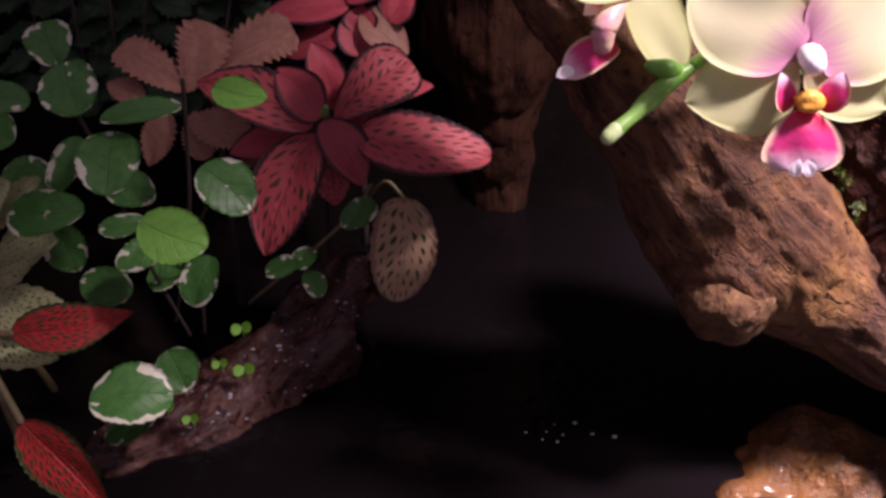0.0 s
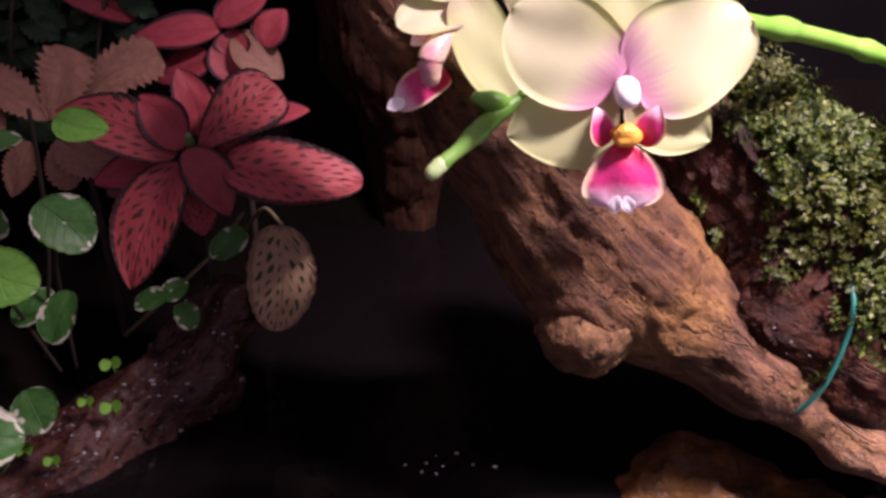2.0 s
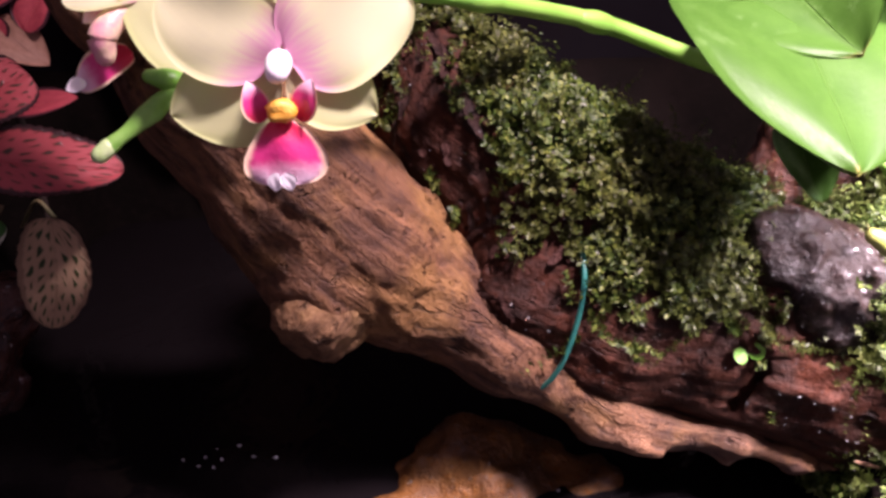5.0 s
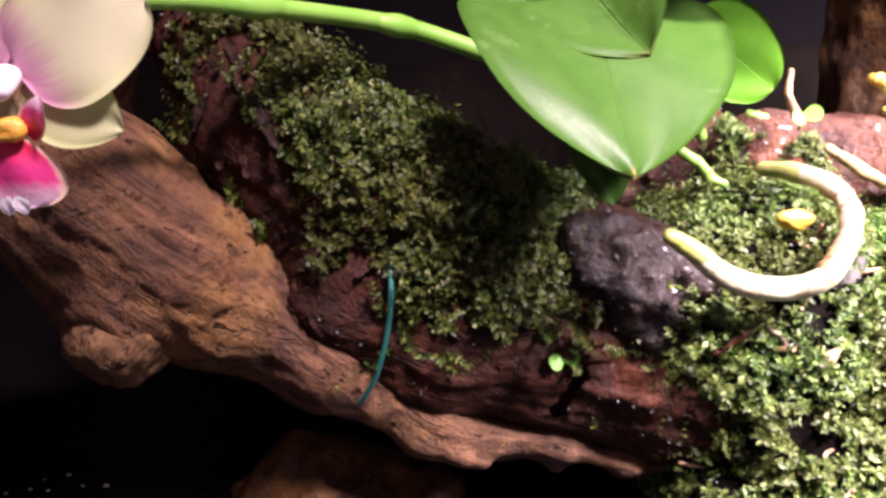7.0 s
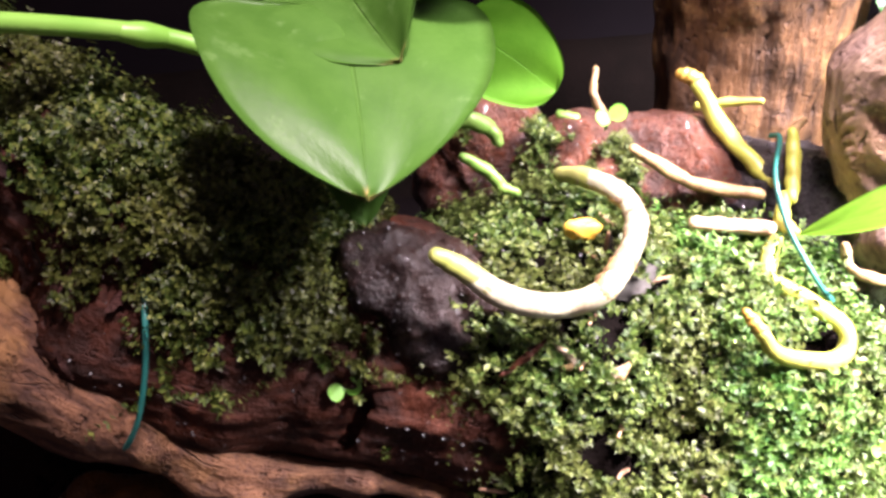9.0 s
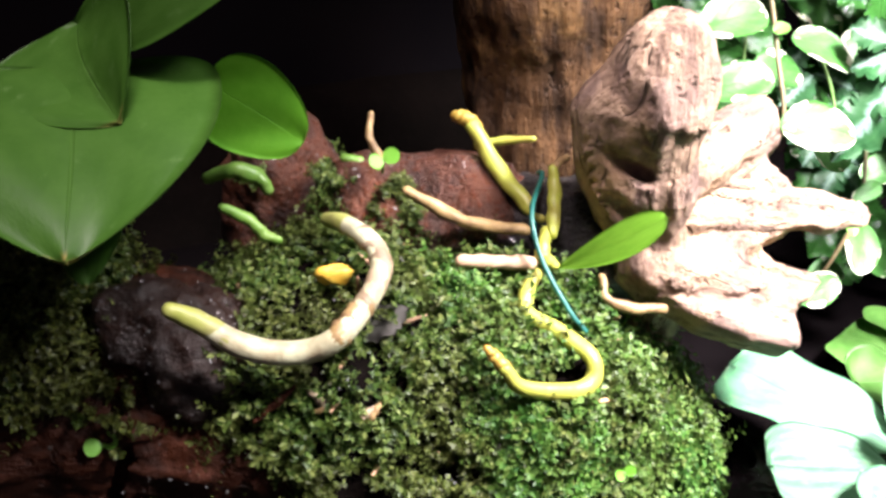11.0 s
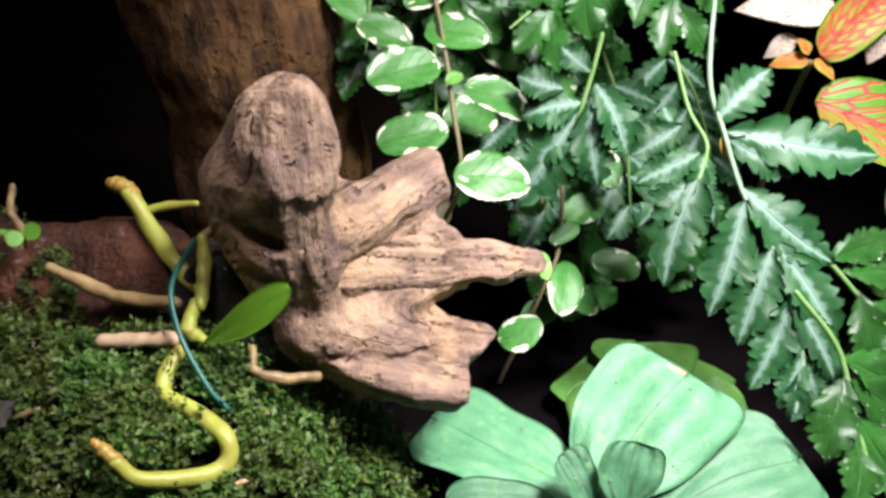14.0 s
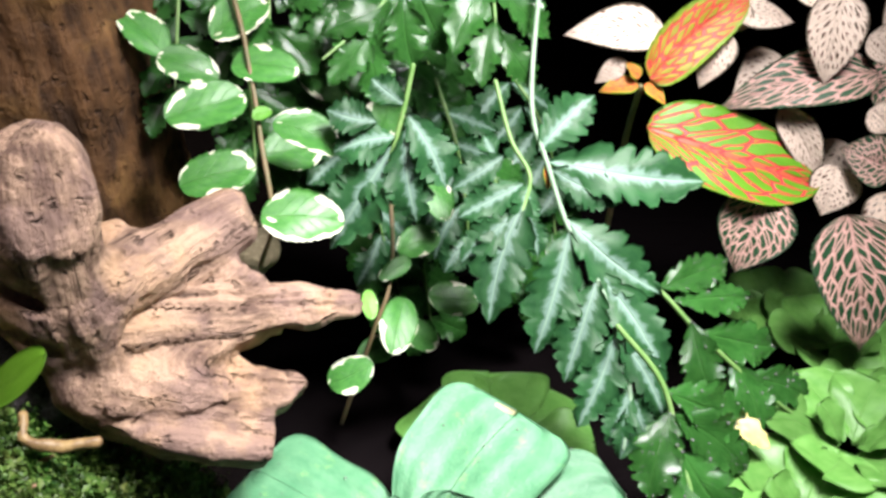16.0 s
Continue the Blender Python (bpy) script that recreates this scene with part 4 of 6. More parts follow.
def stone(limb, mat, label, seed, lumps=(0.004, 70.0), cat="stone"):
    me, at, nrm = solid("stone", limb, mat, h=0.0016, lumps=lumps, ridges=(0.0008, 60.0, 90.0), floor=-0.03, seed=seed)
    ob = new("stone", me)
    STONE_SKIN.append((at, nrm))
    return tagged(ob, label, cat, "stones in the tank")


stone([[(0.262, 0.292, 0.112, 0.021), (0.268, 0.300, 0.05, 0.024)]], "red_stone", "dark red wet rounded stone behind the moss", 21.0, (0.004, 60.0))
stone([[(0.288, 0.262, 0.104, 0.016), (0.322, 0.246, 0.100, 0.019), (0.318, 0.255, 0.06, 0.024)]], "red_stone", "reddish brown wet stone under the orchid roots", 23.0, (0.004, 60.0))
stone([[(0.336, 0.232, 0.100, 0.018), (0.350, 0.222, 0.097, 0.019), (0.345, 0.24, 0.05, 0.02)]], "black_stone", "rough black wet lava stone beside the roots", 25.0, (0.004, 120.0))
stone([[(0.212, 0.214, 0.101, 0.014), (0.228, 0.209, 0.089, 0.017), (0.238, 0.206, 0.077, 0.014)]], "brown_stone", "shiny dark wet stone on the log", 27.0, (0.004, 120.0))
stone([[(0.100, 0.218, 0.006, 0.015), (0.126, 0.226, 0.008, 0.022), (0.160, 0.222, -0.002, 0.023)]], "amber_stone", "amber brown wet stone at the water's surface", 29.0)

# ---- the orchid's aerial roots, which lie in the moss ----
ROOTS = [
    ("root_white", [(0.2204, 0.1875, 0.1201), (0.2266, 0.1862, 0.116), (0.2333, 0.184, 0.1103), (0.2415, 0.1812, 0.1073), (0.2504, 0.1785, 0.1072), (0.2574, 0.1765, 0.1109), (0.2654, 0.1825, 0.1143), (0.272, 0.1907, 0.1175), (0.2733, 0.1965, 0.1211), (0.2709, 0.2023, 0.1237), (0.2681, 0.2142, 0.1223), (0.2658, 0.2262, 0.1185)], [0.0019, 0.0026, 0.003, 0.0031, 0.0031, 0.003, 0.0029, 0.0028, 0.0028, 0.0027, 0.0026, 0.0019], "silvery white aerial root"),
    ("root_olive", [(0.2204, 0.1875, 0.1201), (0.2266, 0.1862, 0.116), (0.2333, 0.184, 0.1103)], [0.00206, 0.00276, 0.0027], "olive green root end"),
    ("root_brown", [(0.2574, 0.1765, 0.1109), (0.2654, 0.1825, 0.1143)], [0.00316, 0.00306], "brown worn bend of a root"),
    ("root_beige", [(0.2654, 0.1825, 0.1143), (0.272, 0.1907, 0.1175), (0.2733, 0.1965, 0.1211), (0.2709, 0.2023, 0.1237)], [0.00294, 0.00288, 0.00286, 0.00276], "dull beige half of a root"),
    ("root_olive", [(0.2709, 0.2023, 0.1237), (0.2681, 0.2142, 0.1223), (0.2658, 0.2262, 0.1185)], [0.0025, 0.00276, 0.00206], "green root end"),
    ("root_yellow", [(0.320, 0.200, 0.103), (0.315, 0.195, 0.100), (0.314, 0.190, 0.097), (0.320, 0.182, 0.094), (0.325, 0.174, 0.091), (0.324, 0.170, 0.086), (0.317, 0.168, 0.085), (0.303, 0.168, 0.090), (0.298, 0.170, 0.096)], [0.0021, 0.0022, 0.0022, 0.0023, 0.0023, 0.0023, 0.0023, 0.0022, 0.0018], "curled yellow-green root"),
    ("root_tip", [(0.2985, 0.170, 0.0955), (0.296, 0.172, 0.099), (0.2945, 0.173, 0.101)], [0.0019, 0.0017, 0.0010], "brown root tip"),
    ("root_yellow", [(0.319, 0.249, 0.133), (0.323, 0.239, 0.122), (0.327, 0.226, 0.115), (0.330, 0.219, 0.111)], [0.0025, 0.0027, 0.0026, 0.0022], "thick yellow-green root"),
    ("root_tip", [(0.315, 0.252, 0.135), (0.3175, 0.250, 0.1345), (0.320, 0.248, 0.132)], [0.0021, 0.0025, 0.0024], "amber root tip"),
    ("root_yellow", [(0.322, 0.252, 0.124), (0.329, 0.248, 0.126), (0.337, 0.241, 0.128)], [0.0014, 0.0015, 0.0010], "thin green root"),
    ("root_yellow", [(0.334, 0.220, 0.126), (0.333, 0.216, 0.120), (0.331, 0.212, 0.115), (0.329, 0.208, 0.111)], [0.0015, 0.0021, 0.0021, 0.0016], "short yellow-green root"),
    ("root_brown", [(0.341, 0.225, 0.127), (0.337, 0.222, 0.127), (0.334, 0.220, 0.126)], [0.0011, 0.0012, 0.0014], "dry root tip"),
    ("root_brown", [(0.293, 0.236, 0.119), (0.303, 0.230, 0.113), (0.310, 0.225, 0.110), (0.323, 0.215, 0.110)], [0.0016, 0.0021, 0.0020, 0.0019], "brown root"),
    ("root_pink", [(0.302, 0.212, 0.105), (0.311, 0.208, 0.105), (0.320, 0.204, 0.105)], [0.0021, 0.0021, 0.0022], "pinkish beige cut root"),
    ("root_brown", [(0.339, 0.195, 0.101), (0.338, 0.190, 0.097), (0.345, 0.187, 0.094), (0.354, 0.185, 0.093)], [0.0014, 0.0014, 0.0017, 0.0015], "brown bent root"),
    ("root_brown", [(0.288, 0.256, 0.138), (0.286, 0.252, 0.132), (0.288, 0.249, 0.126)], [0.0009, 0.0012, 0.0015], "thin amber root"),
    ("root_green", [(0.2353, 0.2448, 0.1288), (0.2428, 0.2408, 0.1316), (0.2493, 0.2408, 0.1286), (0.2517, 0.2388, 0.1249)], [0.0016, 0.0024, 0.0024, 0.0016], "short green root end"),
    ("root_green", [(0.2376, 0.226, 0.1269), (0.244, 0.224, 0.123), (0.2473, 0.222, 0.1189), (0.2507, 0.22, 0.1176)], [0.0014, 0.0017, 0.0017, 0.0013], "thin green root"),
    ("root_green", [(0.2798, 0.262, 0.1221), (0.2848, 0.26, 0.1204), (0.2899, 0.258, 0.1182)], [0.0016, 0.0019, 0.0016], "pale green root end"),
    ("root_yellow", [(0.327, 0.202, 0.104), (0.324, 0.204, 0.107), (0.328, 0.210, 0.111)], [0.0016, 0.0022, 0.0018], "green root crown"),
]
CLEAR = np.vstack([spline(p, 30) for _, p, _, _ in ROOTS])

stone([[(0.424, 0.262, 0.101, 0.011), (0.414, 0.275, 0.082, 0.008), (0.398, 0.290, 0.02, 0.012)]], "pale_stone", "pale beige stone standing behind the driftwood root", 33.0, (0.002, 60.0))

# ---- moss ----
rng = np.random.default_rng(2)


def moss_on(name, parent, places, normals, want, count, mat, seed, **more):
    pick = np.flatnonzero(want(places, normals))
    gap = np.array([np.linalg.norm((CLEAR - p) * np.array((1, 0.7, 1)), axis=1).min() for p in places[pick]])
    pick = pick[gap > 0.0072]
    pick = rng.choice(pick, count)
    spots = places[pick] + rng.normal(0, 0.0008, (count, 3))
    ob = part(name, sprigs(name, spots, normals[pick], mat, seed=seed, **more), parent, "damp green moss of tiny pointed leaflets")
    ob["kind"] = "stuff"


def patchy(p, scale, level, s=0.0):
    return fractal(p * scale + s, 2) > level


bare = lambda p: 0.131 + 0.65 * np.clip(0.135 - p[:, 2], -0.03, 0.035) + 0.010 * fractal(p * 45, 2)
over = lambda p: 0.182 - 0.55 * p[:, 0] + 0.014 * fractal(p * 50, 2)
moss_on("moss", driftwood_log, log_places, log_normals,
        lambda p, n: (p[:, 0] > bare(p)) & (p[:, 0] < 0.205 + 0.012 * fractal(p * 60 + 4.0, 2)) & (n[:, 2] > -0.25) & (p[:, 2] > over(p)) & (p[:, 1] > 0.2) & patchy(p, 75, -0.42), 3300, "moss", 4, leaflet=0.0021)
moss_on("moss", driftwood_log, log_places, log_normals,
        lambda p, n: (p[:, 0] > 0.100) & (p[:, 0] < 0.208 + 0.6 * np.clip(p[:, 2] - 0.078, 0, 0.05)) & (n[:, 2] > -0.3) & (p[:, 2] > over(p) - 0.006) & (p[:, 1] > 0.2) & patchy(p, 85, 0.12, 9.0), 1100, "moss", 14, leaflet=0.0018, height=0.004)
moss_on("moss", driftwood_log, log_places, log_normals,
        lambda p, n: (p[:, 0] > 0.112) & (p[:, 0] < 0.208) & (n[:, 2] > -0.3) & (n[:, 1] < 0.3) & (p[:, 2] > over(p) - 0.004) & patchy(p, 60, 0.0, 3.0), 260, "moss", 24, leaflet=0.0019, height=0.011, whorls=11, per=3, lean=0.9)
# Moss thinned left of x 0.285; the dark core showing through imitates shade.
moss_on("moss", mound, mound_places, mound_normals, lambda p, n: (n[:, 2] > -0.25) & (p[:, 2] > 0.022) & patchy(p, 70, -0.75 + 0.25 * (p[:, 0] < 0.285)) & (p[:, 0] < 0.33), 5200, "moss_mid", 5, leaflet=0.0023)
moss_on("moss", mound, mound_places, mound_normals, lambda p, n: (n[:, 2] > -0.3) & (p[:, 2] > 0.02) & (p[:, 0] > 0.29 + 0.012 * fractal(p * 60, 2)) & (p[:, 1] < 0.215), 4600, "moss_lime_lit", 6, height=0.006, leaflet=0.0025)
moss_on("moss", mound, mound_places, mound_normals, lambda p, n: (n[:, 2] > -0.3) & (p[:, 2] > 0.03) & (p[:, 1] < 0.225) & patchy(p, 60, -0.1, 3.0), 330, "moss_mid", 25, leaflet=0.0021, height=0.011, whorls=10, per=3, lean=0.9)
for skin, x0, x1, n in ((1, 0.272, 0.297, 300), (0, 0.25, 0.285, 160)):
    moss_on("moss", mound, *STONE_SKIN[skin], lambda p, n: (n[:, 1] < 0.3) & (n[:, 2] > -0.2) & (p[:, 0] > x0) & (p[:, 0] < x1) & (p[:, 2] > 0.07) & (p[:, 2] < 0.117) & patchy(p, 60, -0.1), n, "moss_mid", 7 + skin)


# ---- torn bark between the branch and the moss ----
shreds = np.random.default_rng(17)
edge = np.flatnonzero((log_places[:, 0] > 0.100) & (log_places[:, 0] < bare(log_places) + 0.010) & (log_normals[:, 1] < 0.2) & (log_places[:, 2] > 0.085) & (log_places[:, 1] < 0.262))
for i in shreds.choice(edge, 46):
    n = unit(log_normals[i])
    run = unit(np.array((0.35, -0.25, -0.9)) + shreds.normal(0, 0.45, 3))
    run = unit(run - (run @ n) * n * 0.8)
    size = shreds.uniform(0.006, 0.015)
    foot = log_places[i] + n * 0.0004
    part("bark_strip", leaf("bark_strip", foot - run * size / 2, foot + run * size / 2 + n * shreds.uniform(0.0002, 0.003), shreds.uniform(0.0018, 0.0042), "bark", "oblong", tuple(n), shreds.uniform(-0.2, 0.3), shreds.uniform(-0.4, 0.5), teeth=3, bite=0.35, ruffle=0.12, seed=int(i), nu=14, nv=4, thick=0.0007), driftwood_log, "torn strip of dark wet bark")


# ---- the orchid ----
orchid = thing("orchid", (0.21, 0.225, 0.10), "miniature moth orchid with cream and magenta flowers, tied on mossy driftwood", "orchid")
STEM = [(0.207, 0.240, 0.145), (0.186, 0.245, 0.152), (0.1652, 0.245, 0.1599), (0.147, 0.236, 0.166), (0.123, 0.217, 0.174), (0.100, 0.200, 0.180), (0.080, 0.203, 0.176), (0.060, 0.201, 0.163)]
part("stem", tube("stem", STEM, [0.0026, 0.0026, 0.0025, 0.0024, 0.0023, 0.0022, 0.0018, 0.0017], "stem", 14, 70), orchid, "bright green flower spike")
for p, q in (((0.1652, 0.245, 0.1599), (0.156, 0.241, 0.163)), ((0.130, 0.223, 0.172), (0.120, 0.215, 0.1748))):
    part("node", tube("node", [p, np.add(p, q) / 2, q], [0.0027, 0.0032, 0.0024], "stem", 12, 12), orchid)
part("spike_tip", tube("spike_tip", [(0.059, 0.201, 0.162), (0.053, 0.198, 0.1588), (0.0485, 0.195, 0.1558), (0.0435, 0.1915, 0.1525), (0.0392, 0.189, 0.1498)], [0.0016, 0.0022, 0.0024, 0.0017, 0.0019], "bud", 14, 40, 0.06), orchid, "green spike tip")
part("bud", tube("bud", [(0.057, 0.201, 0.160), (0.053, 0.199, 0.162), (0.049, 0.199, 0.163)], [0.0018, 0.0026, 0.0016], "bud", 12, 12), orchid, "small green bud")
part("bud", tube("bud", [(0.0402, 0.1896, 0.1505), (0.0384, 0.1884, 0.1492)], [0.0020, 0.0019], "bud_tip", 12, 10), orchid)


# the half-turned flower: foot and end of its lip, column, petals and sepals
FL = [(0.043, 0.212, 0.165), (0.030, 0.209, 0.158), (0.039, 0.207, 0.171), (0.046, 0.215, 0.178), (0.031, 0.208, 0.178), (0.046, 0.215, 0.184), (0.059, 0.208, 0.159), (0.058, 0.220, 0.178), (0.066, 0.220, 0.184), (0.037, 0.2085, 0.161)]


def flower(c, facing, up, k, seed):
    """A moth orchid flower, k times its usual size: three sepals, two broad petals, a lip with side lobes, callus, column."""
    c, f = np.array(c), unit(facing)
    r = unit(np.cross(up, f))
    u = np.cross(f, r)
    at = lambda x, y, z: c + 0.001 * k * (x * r + y * u + z * f)
    fl = thing("flower", (0, 0, 0), "", "")
    fl.parent, fl.location = orchid, Vector(c) - orchid.location
    tagged(fl, "cream moth orchid flower with magenta lip")
    add = lambda n, m, lab="": part(n, m, fl, lab)
    add("sepal", leaf("sepal", at(0, 4, -1.5), at(0.5, 31, -2.5), 0.018 * k, "sepal", "oblong", f, 0.05, 0.1, seed=seed))
    add("sepal", leaf("sepal", at(-1, 1, -1.6), at(-26, -7.5, -2.2), 0.022 * k, "sepal", "ovate", f, 0.08, 0.1, seed=seed + 1))
    add("sepal", leaf("sepal", at(1, 1, -1.5), at(20.0, -9.0, -2.0), 0.018 * k, "sepal", "ovate", f, 0.08, 0.1, seed=seed + 2))
    add("petal", leaf("petal", at(-1.2, 4.0, -0.3), at(-25.0, 21.0, -1.0), 0.0245 * k, "petal", "oblong", f, 0.10, 0.06, seed=seed + 3, ruffle=0.02))
    add("petal", leaf("petal", at(1.2, 4.0, -0.3), at(28.0, 17.5, -1.0), 0.0255 * k, "petal", "oblong", f, 0.10, 0.06, seed=seed + 4, ruffle=0.02))
    add("lip", leaf("lip", at(-0.5, -8.5, 3), at(-0.5, -23.0, 5.5), 0.0180 * k, "lip", "lip", f, 0.25, -0.2, seed=seed + 5), "magenta lip")
    for x in (-1, 1):
        add("lip_tip", leaf("lip_tip", at(x * 0.8 - 0.5, -20.2, 6.4), at(x * 1.8 - 0.5, -24.2, 5.6), 0.0034 * k, "lip_white", "ovate", f, 0.1, 0.1, seed=seed + x), "white toothed lip tip")
    add("side_lobe", leaf("side_lobe", at(-4.5, -9.5, 3), at(-6.3, -0.8, 6.0), 0.0062 * k, "lip", "ovate", unit(f + 0.5 * r), 0.2, 0.2, seed=seed + 6), "magenta side lobe")
    add("side_lobe", leaf("side_lobe", at(3.8, -9.5, 3), at(6.6, -0.8, 6.0), 0.0072 * k, "lip", "ovate", unit(f - 0.5 * r), 0.2, 0.2, seed=seed + 7), "magenta side lobe")
    add("callus", blob("callus", at(-0.3, -7.2, 4.5), (0.0033 * k, 0.0026 * k, 0.0028 * k), "callus", seed + 1, 0.3), "orange callus")
    add("column", tube("column", [at(0, 3.5, 0), at(0, 2.8, 3.5), at(0, 1.0, 6.5)], [0.0022 * k, 0.0029 * k, 0.0026 * k], "column", 14, 16), "white column")
    return fl


flower((0.079, 0.184, 0.1665), (-0.10, -0.93, 0.28), (0, 0.3, 1), 0.95, 40)
side = thing("flower", (0, 0, 0), "", "")
side.parent, side.location = orchid, Vector((0.045, 0.21, 0.175)) - orchid.location
tagged(side, "half-turned cream orchid flower with magenta lip")
for n, base, tip, w, mat, shape, face, lab in (
        ("lip", FL[0], FL[1], 0.0095, "lip", "oblong", (-0.5, -0.8, 0.4), "magenta lip"), ("lip_tip", (0.0325, 0.2085, 0.1592), (0.0280, 0.2075, 0.1580), 0.0036, "lip_white", "ovate", (-0.4, -0.8, 0.4), "white lip tip"),
        ("petal", FL[3], FL[4], 0.013, "petal", "oblong", (-0.2, -0.6, 0.8), ""), ("sepal", FL[5], FL[6], 0.016, "sepal", "oblong", (0.4, -0.9, 0.1), ""),
        ("petal", FL[7], FL[8], 0.014, "sepal", "oblong", (0.2, -0.8, 0.5), ""), ("side_lobe", FL[3], (0.034, 0.209, 0.173), 0.007, "lip", "ovate", (-0.4, -0.8, 0.3), "magenta side lobe"),
        ("sepal", (0.047, 0.216, 0.184), (0.030, 0.214, 0.196), 0.016, "sepal", "ovate", (-0.3, -0.8, 0.4), "")):
    part(n, leaf(n, base, tip, w, mat, shape, face, 0.12, 0.15, seed=7), side, lab)
part("column", tube("column", [FL[3], FL[2], np.add(FL[2], (-0.0005, -0.001, -0.005))], [0.0020, 0.0032, 0.0024], "column_pink", 14, 16), side, "pinkish column")

for base, tip, w, shape, face, droop, fold, lab, seed in (
        ((0.207, 0.232, 0.168), (0.203, 0.172, 0.147), 0.072, "heart", (0.03, -0.45, 0.88), 0.12, 0.10, "broad glossy green leaf with a notched tip", 1),
        ((0.209, 0.245, 0.176), (0.2155, 0.203, 0.163), 0.046, "ovate", (-0.55, -0.4, 0.75), 0.10, 0.45, "upper glossy green leaf, folded", 2),
        ((0.238, 0.231, 0.161), (0.2595, 0.217, 0.146), 0.025, "oblong", (-0.35, -0.85, 0.3), 0.15, 0.10, "rounded light green leaf", 3),
        ((0.214, 0.236, 0.176), (0.264, 0.205, 0.207), 0.034, "ovate", (0.1, -0.75, 0.6), 0.12, 0.10, "raised glossy leaf", 8),
        ((0.207, 0.212, 0.142), (0.204, 0.186, 0.1315), 0.016, "ovate", (0, -0.6, 0.8), 0.1, 0.2, "small leaf below the others", 4)):
    part("leaf", leaf("leaf", base, tip, w, "orchid_young" if lab.startswith("rounded") else "orchid_leaf", shape, face, droop, fold, seed=seed, nu=32, nv=18, thick=0.0014), orchid, lab)
part("leaf", leaf("leaf", (0.327, 0.200, 0.104), (0.346, 0.178, 0.127), 0.0108, "orchid_small", "spoon", (0.3, -0.62, 0.72), 0.1, 0.05, seed=6, thick=0.001), orchid, "small upright spoon-shaped leaf")

for i, (mat, pts, rad, lab) in enumerate(ROOTS):
    part("root", tube("root", pts, rad, mat, 14, 0, 0.05 if mat in ("root_white", "root_olive") else 0.14, i), orchid, lab)


def tie(name, points, label):
    ob = new(name, tube(name, points, 0.00075, "wire", 10, 50))
    return tagged(ob, label, "wire", "green ties")


tie("plant_tie", [(0.153, 0.213, 0.110), (0.1525, 0.2042, 0.1020), (0.1505, 0.2010, 0.090), (0.1465, 0.1998, 0.077), (0.141, 0.2025, 0.067), (0.135, 0.2105, 0.061), (0.126, 0.222, 0.059)], "thin green coated wire tied round the driftwood log")
tie("plant_tie", [(0.333, 0.228, 0.122), (0.331, 0.221, 0.124), (0.322, 0.208, 0.119), (0.321, 0.198, 0.109), (0.3245, 0.187, 0.098), (0.3280, 0.183, 0.0925)], "thin green coated wire tied over the orchid roots")


# ---- leafy plants ----
def frame_of(yaw, face):
    """Right and up in a leaf's own plane, as seen from a bearing."""
    f = unit(face)
    right = np.array((math.cos(radians(yaw)), math.sin(radians(yaw)), 0))
    right = unit(right - (right @ f) * f)
    return right, np.cross(f, right), f


def leaves_at(plant, rows, mats, yaw, shape="round", **more):
    """Leaves by centre, length, width, the bearing of the tip (0 right, 90 up) and an optional facing and skin."""
    for i, row in enumerate(rows):
        c, size, w, ang = np.array(row[0]), row[1] / 1000, row[2] / 1000, radians(row[3])
        face = np.array(row[4]) if len(row) > 4 and row[4] else np.array((0.25 * math.sin(i * 2.1) - math.sin(radians(yaw)) * -0.4, -0.62, 0.74 + 0.15 * math.sin(i * 1.3)))
        mat = row[5] if len(row) > 5 else mats
        right, up, f = frame_of(yaw, face)
        d = math.cos(ang) * right + math.sin(ang) * up
        part("leaf", leaf("leaf", c - d * size / 2, c + d * size / 2, w, mat, shape, f, seed=i + int(1000 * abs(row[0][0])), **more), plant)


fig = thing("creeping_fig", (-0.10, 0.24, 0.04), "creeping fig with round green leaves edged in cream", "plant", "creeping figs")
leaves_at(fig, [
    ((-0.111, 0.250, 0.142), 21, 18, 110), ((-0.098, 0.235, 0.124), 23, 19, 95), ((-0.113, 0.220, 0.115), 26, 15, 175), ((-0.074, 0.210, 0.113), 20, 16, 340, None, "ficus_bright"),
    ((-0.062, 0.225, 0.120), 19, 16, 320), ((-0.060, 0.245, 0.142), 18, 11, 340, None, "ficus_bright"), ((-0.090, 0.245, 0.136), 24, 9, 15), ((-0.100, 0.240, 0.101), 14, 8, 200),
    ((-0.081, 0.250, 0.075), 18, 15, 250), ((-0.118, 0.250, 0.117), 20, 11, 250), ((-0.097, 0.215, 0.053), 25, 20, 10), ((-0.103, 0.222, 0.036), 19, 10, 200), ((-0.089, 0.235, 0.049), 16, 15, 300),
    ((-0.117, 0.220, 0.148), 14, 10, 180), ((-0.128, 0.232, 0.135), 18, 13, 150), ((-0.125, 0.27, 0.15), 20, 15, 120), ((-0.10, 0.25, 0.085), 17, 12, 220), ((-0.133, 0.250, 0.110), 21, 17, 200), ((-0.126, 0.255, 0.085), 18, 14, 300), ((-0.118, 0.260, 0.067), 18, 15, 170), ((-0.099, 0.270, 0.067), 17, 13, 40), ((-0.104, 0.262, 0.104), 19, 14, 330)], "ficus", 0, teeth=9, bite=0.06)
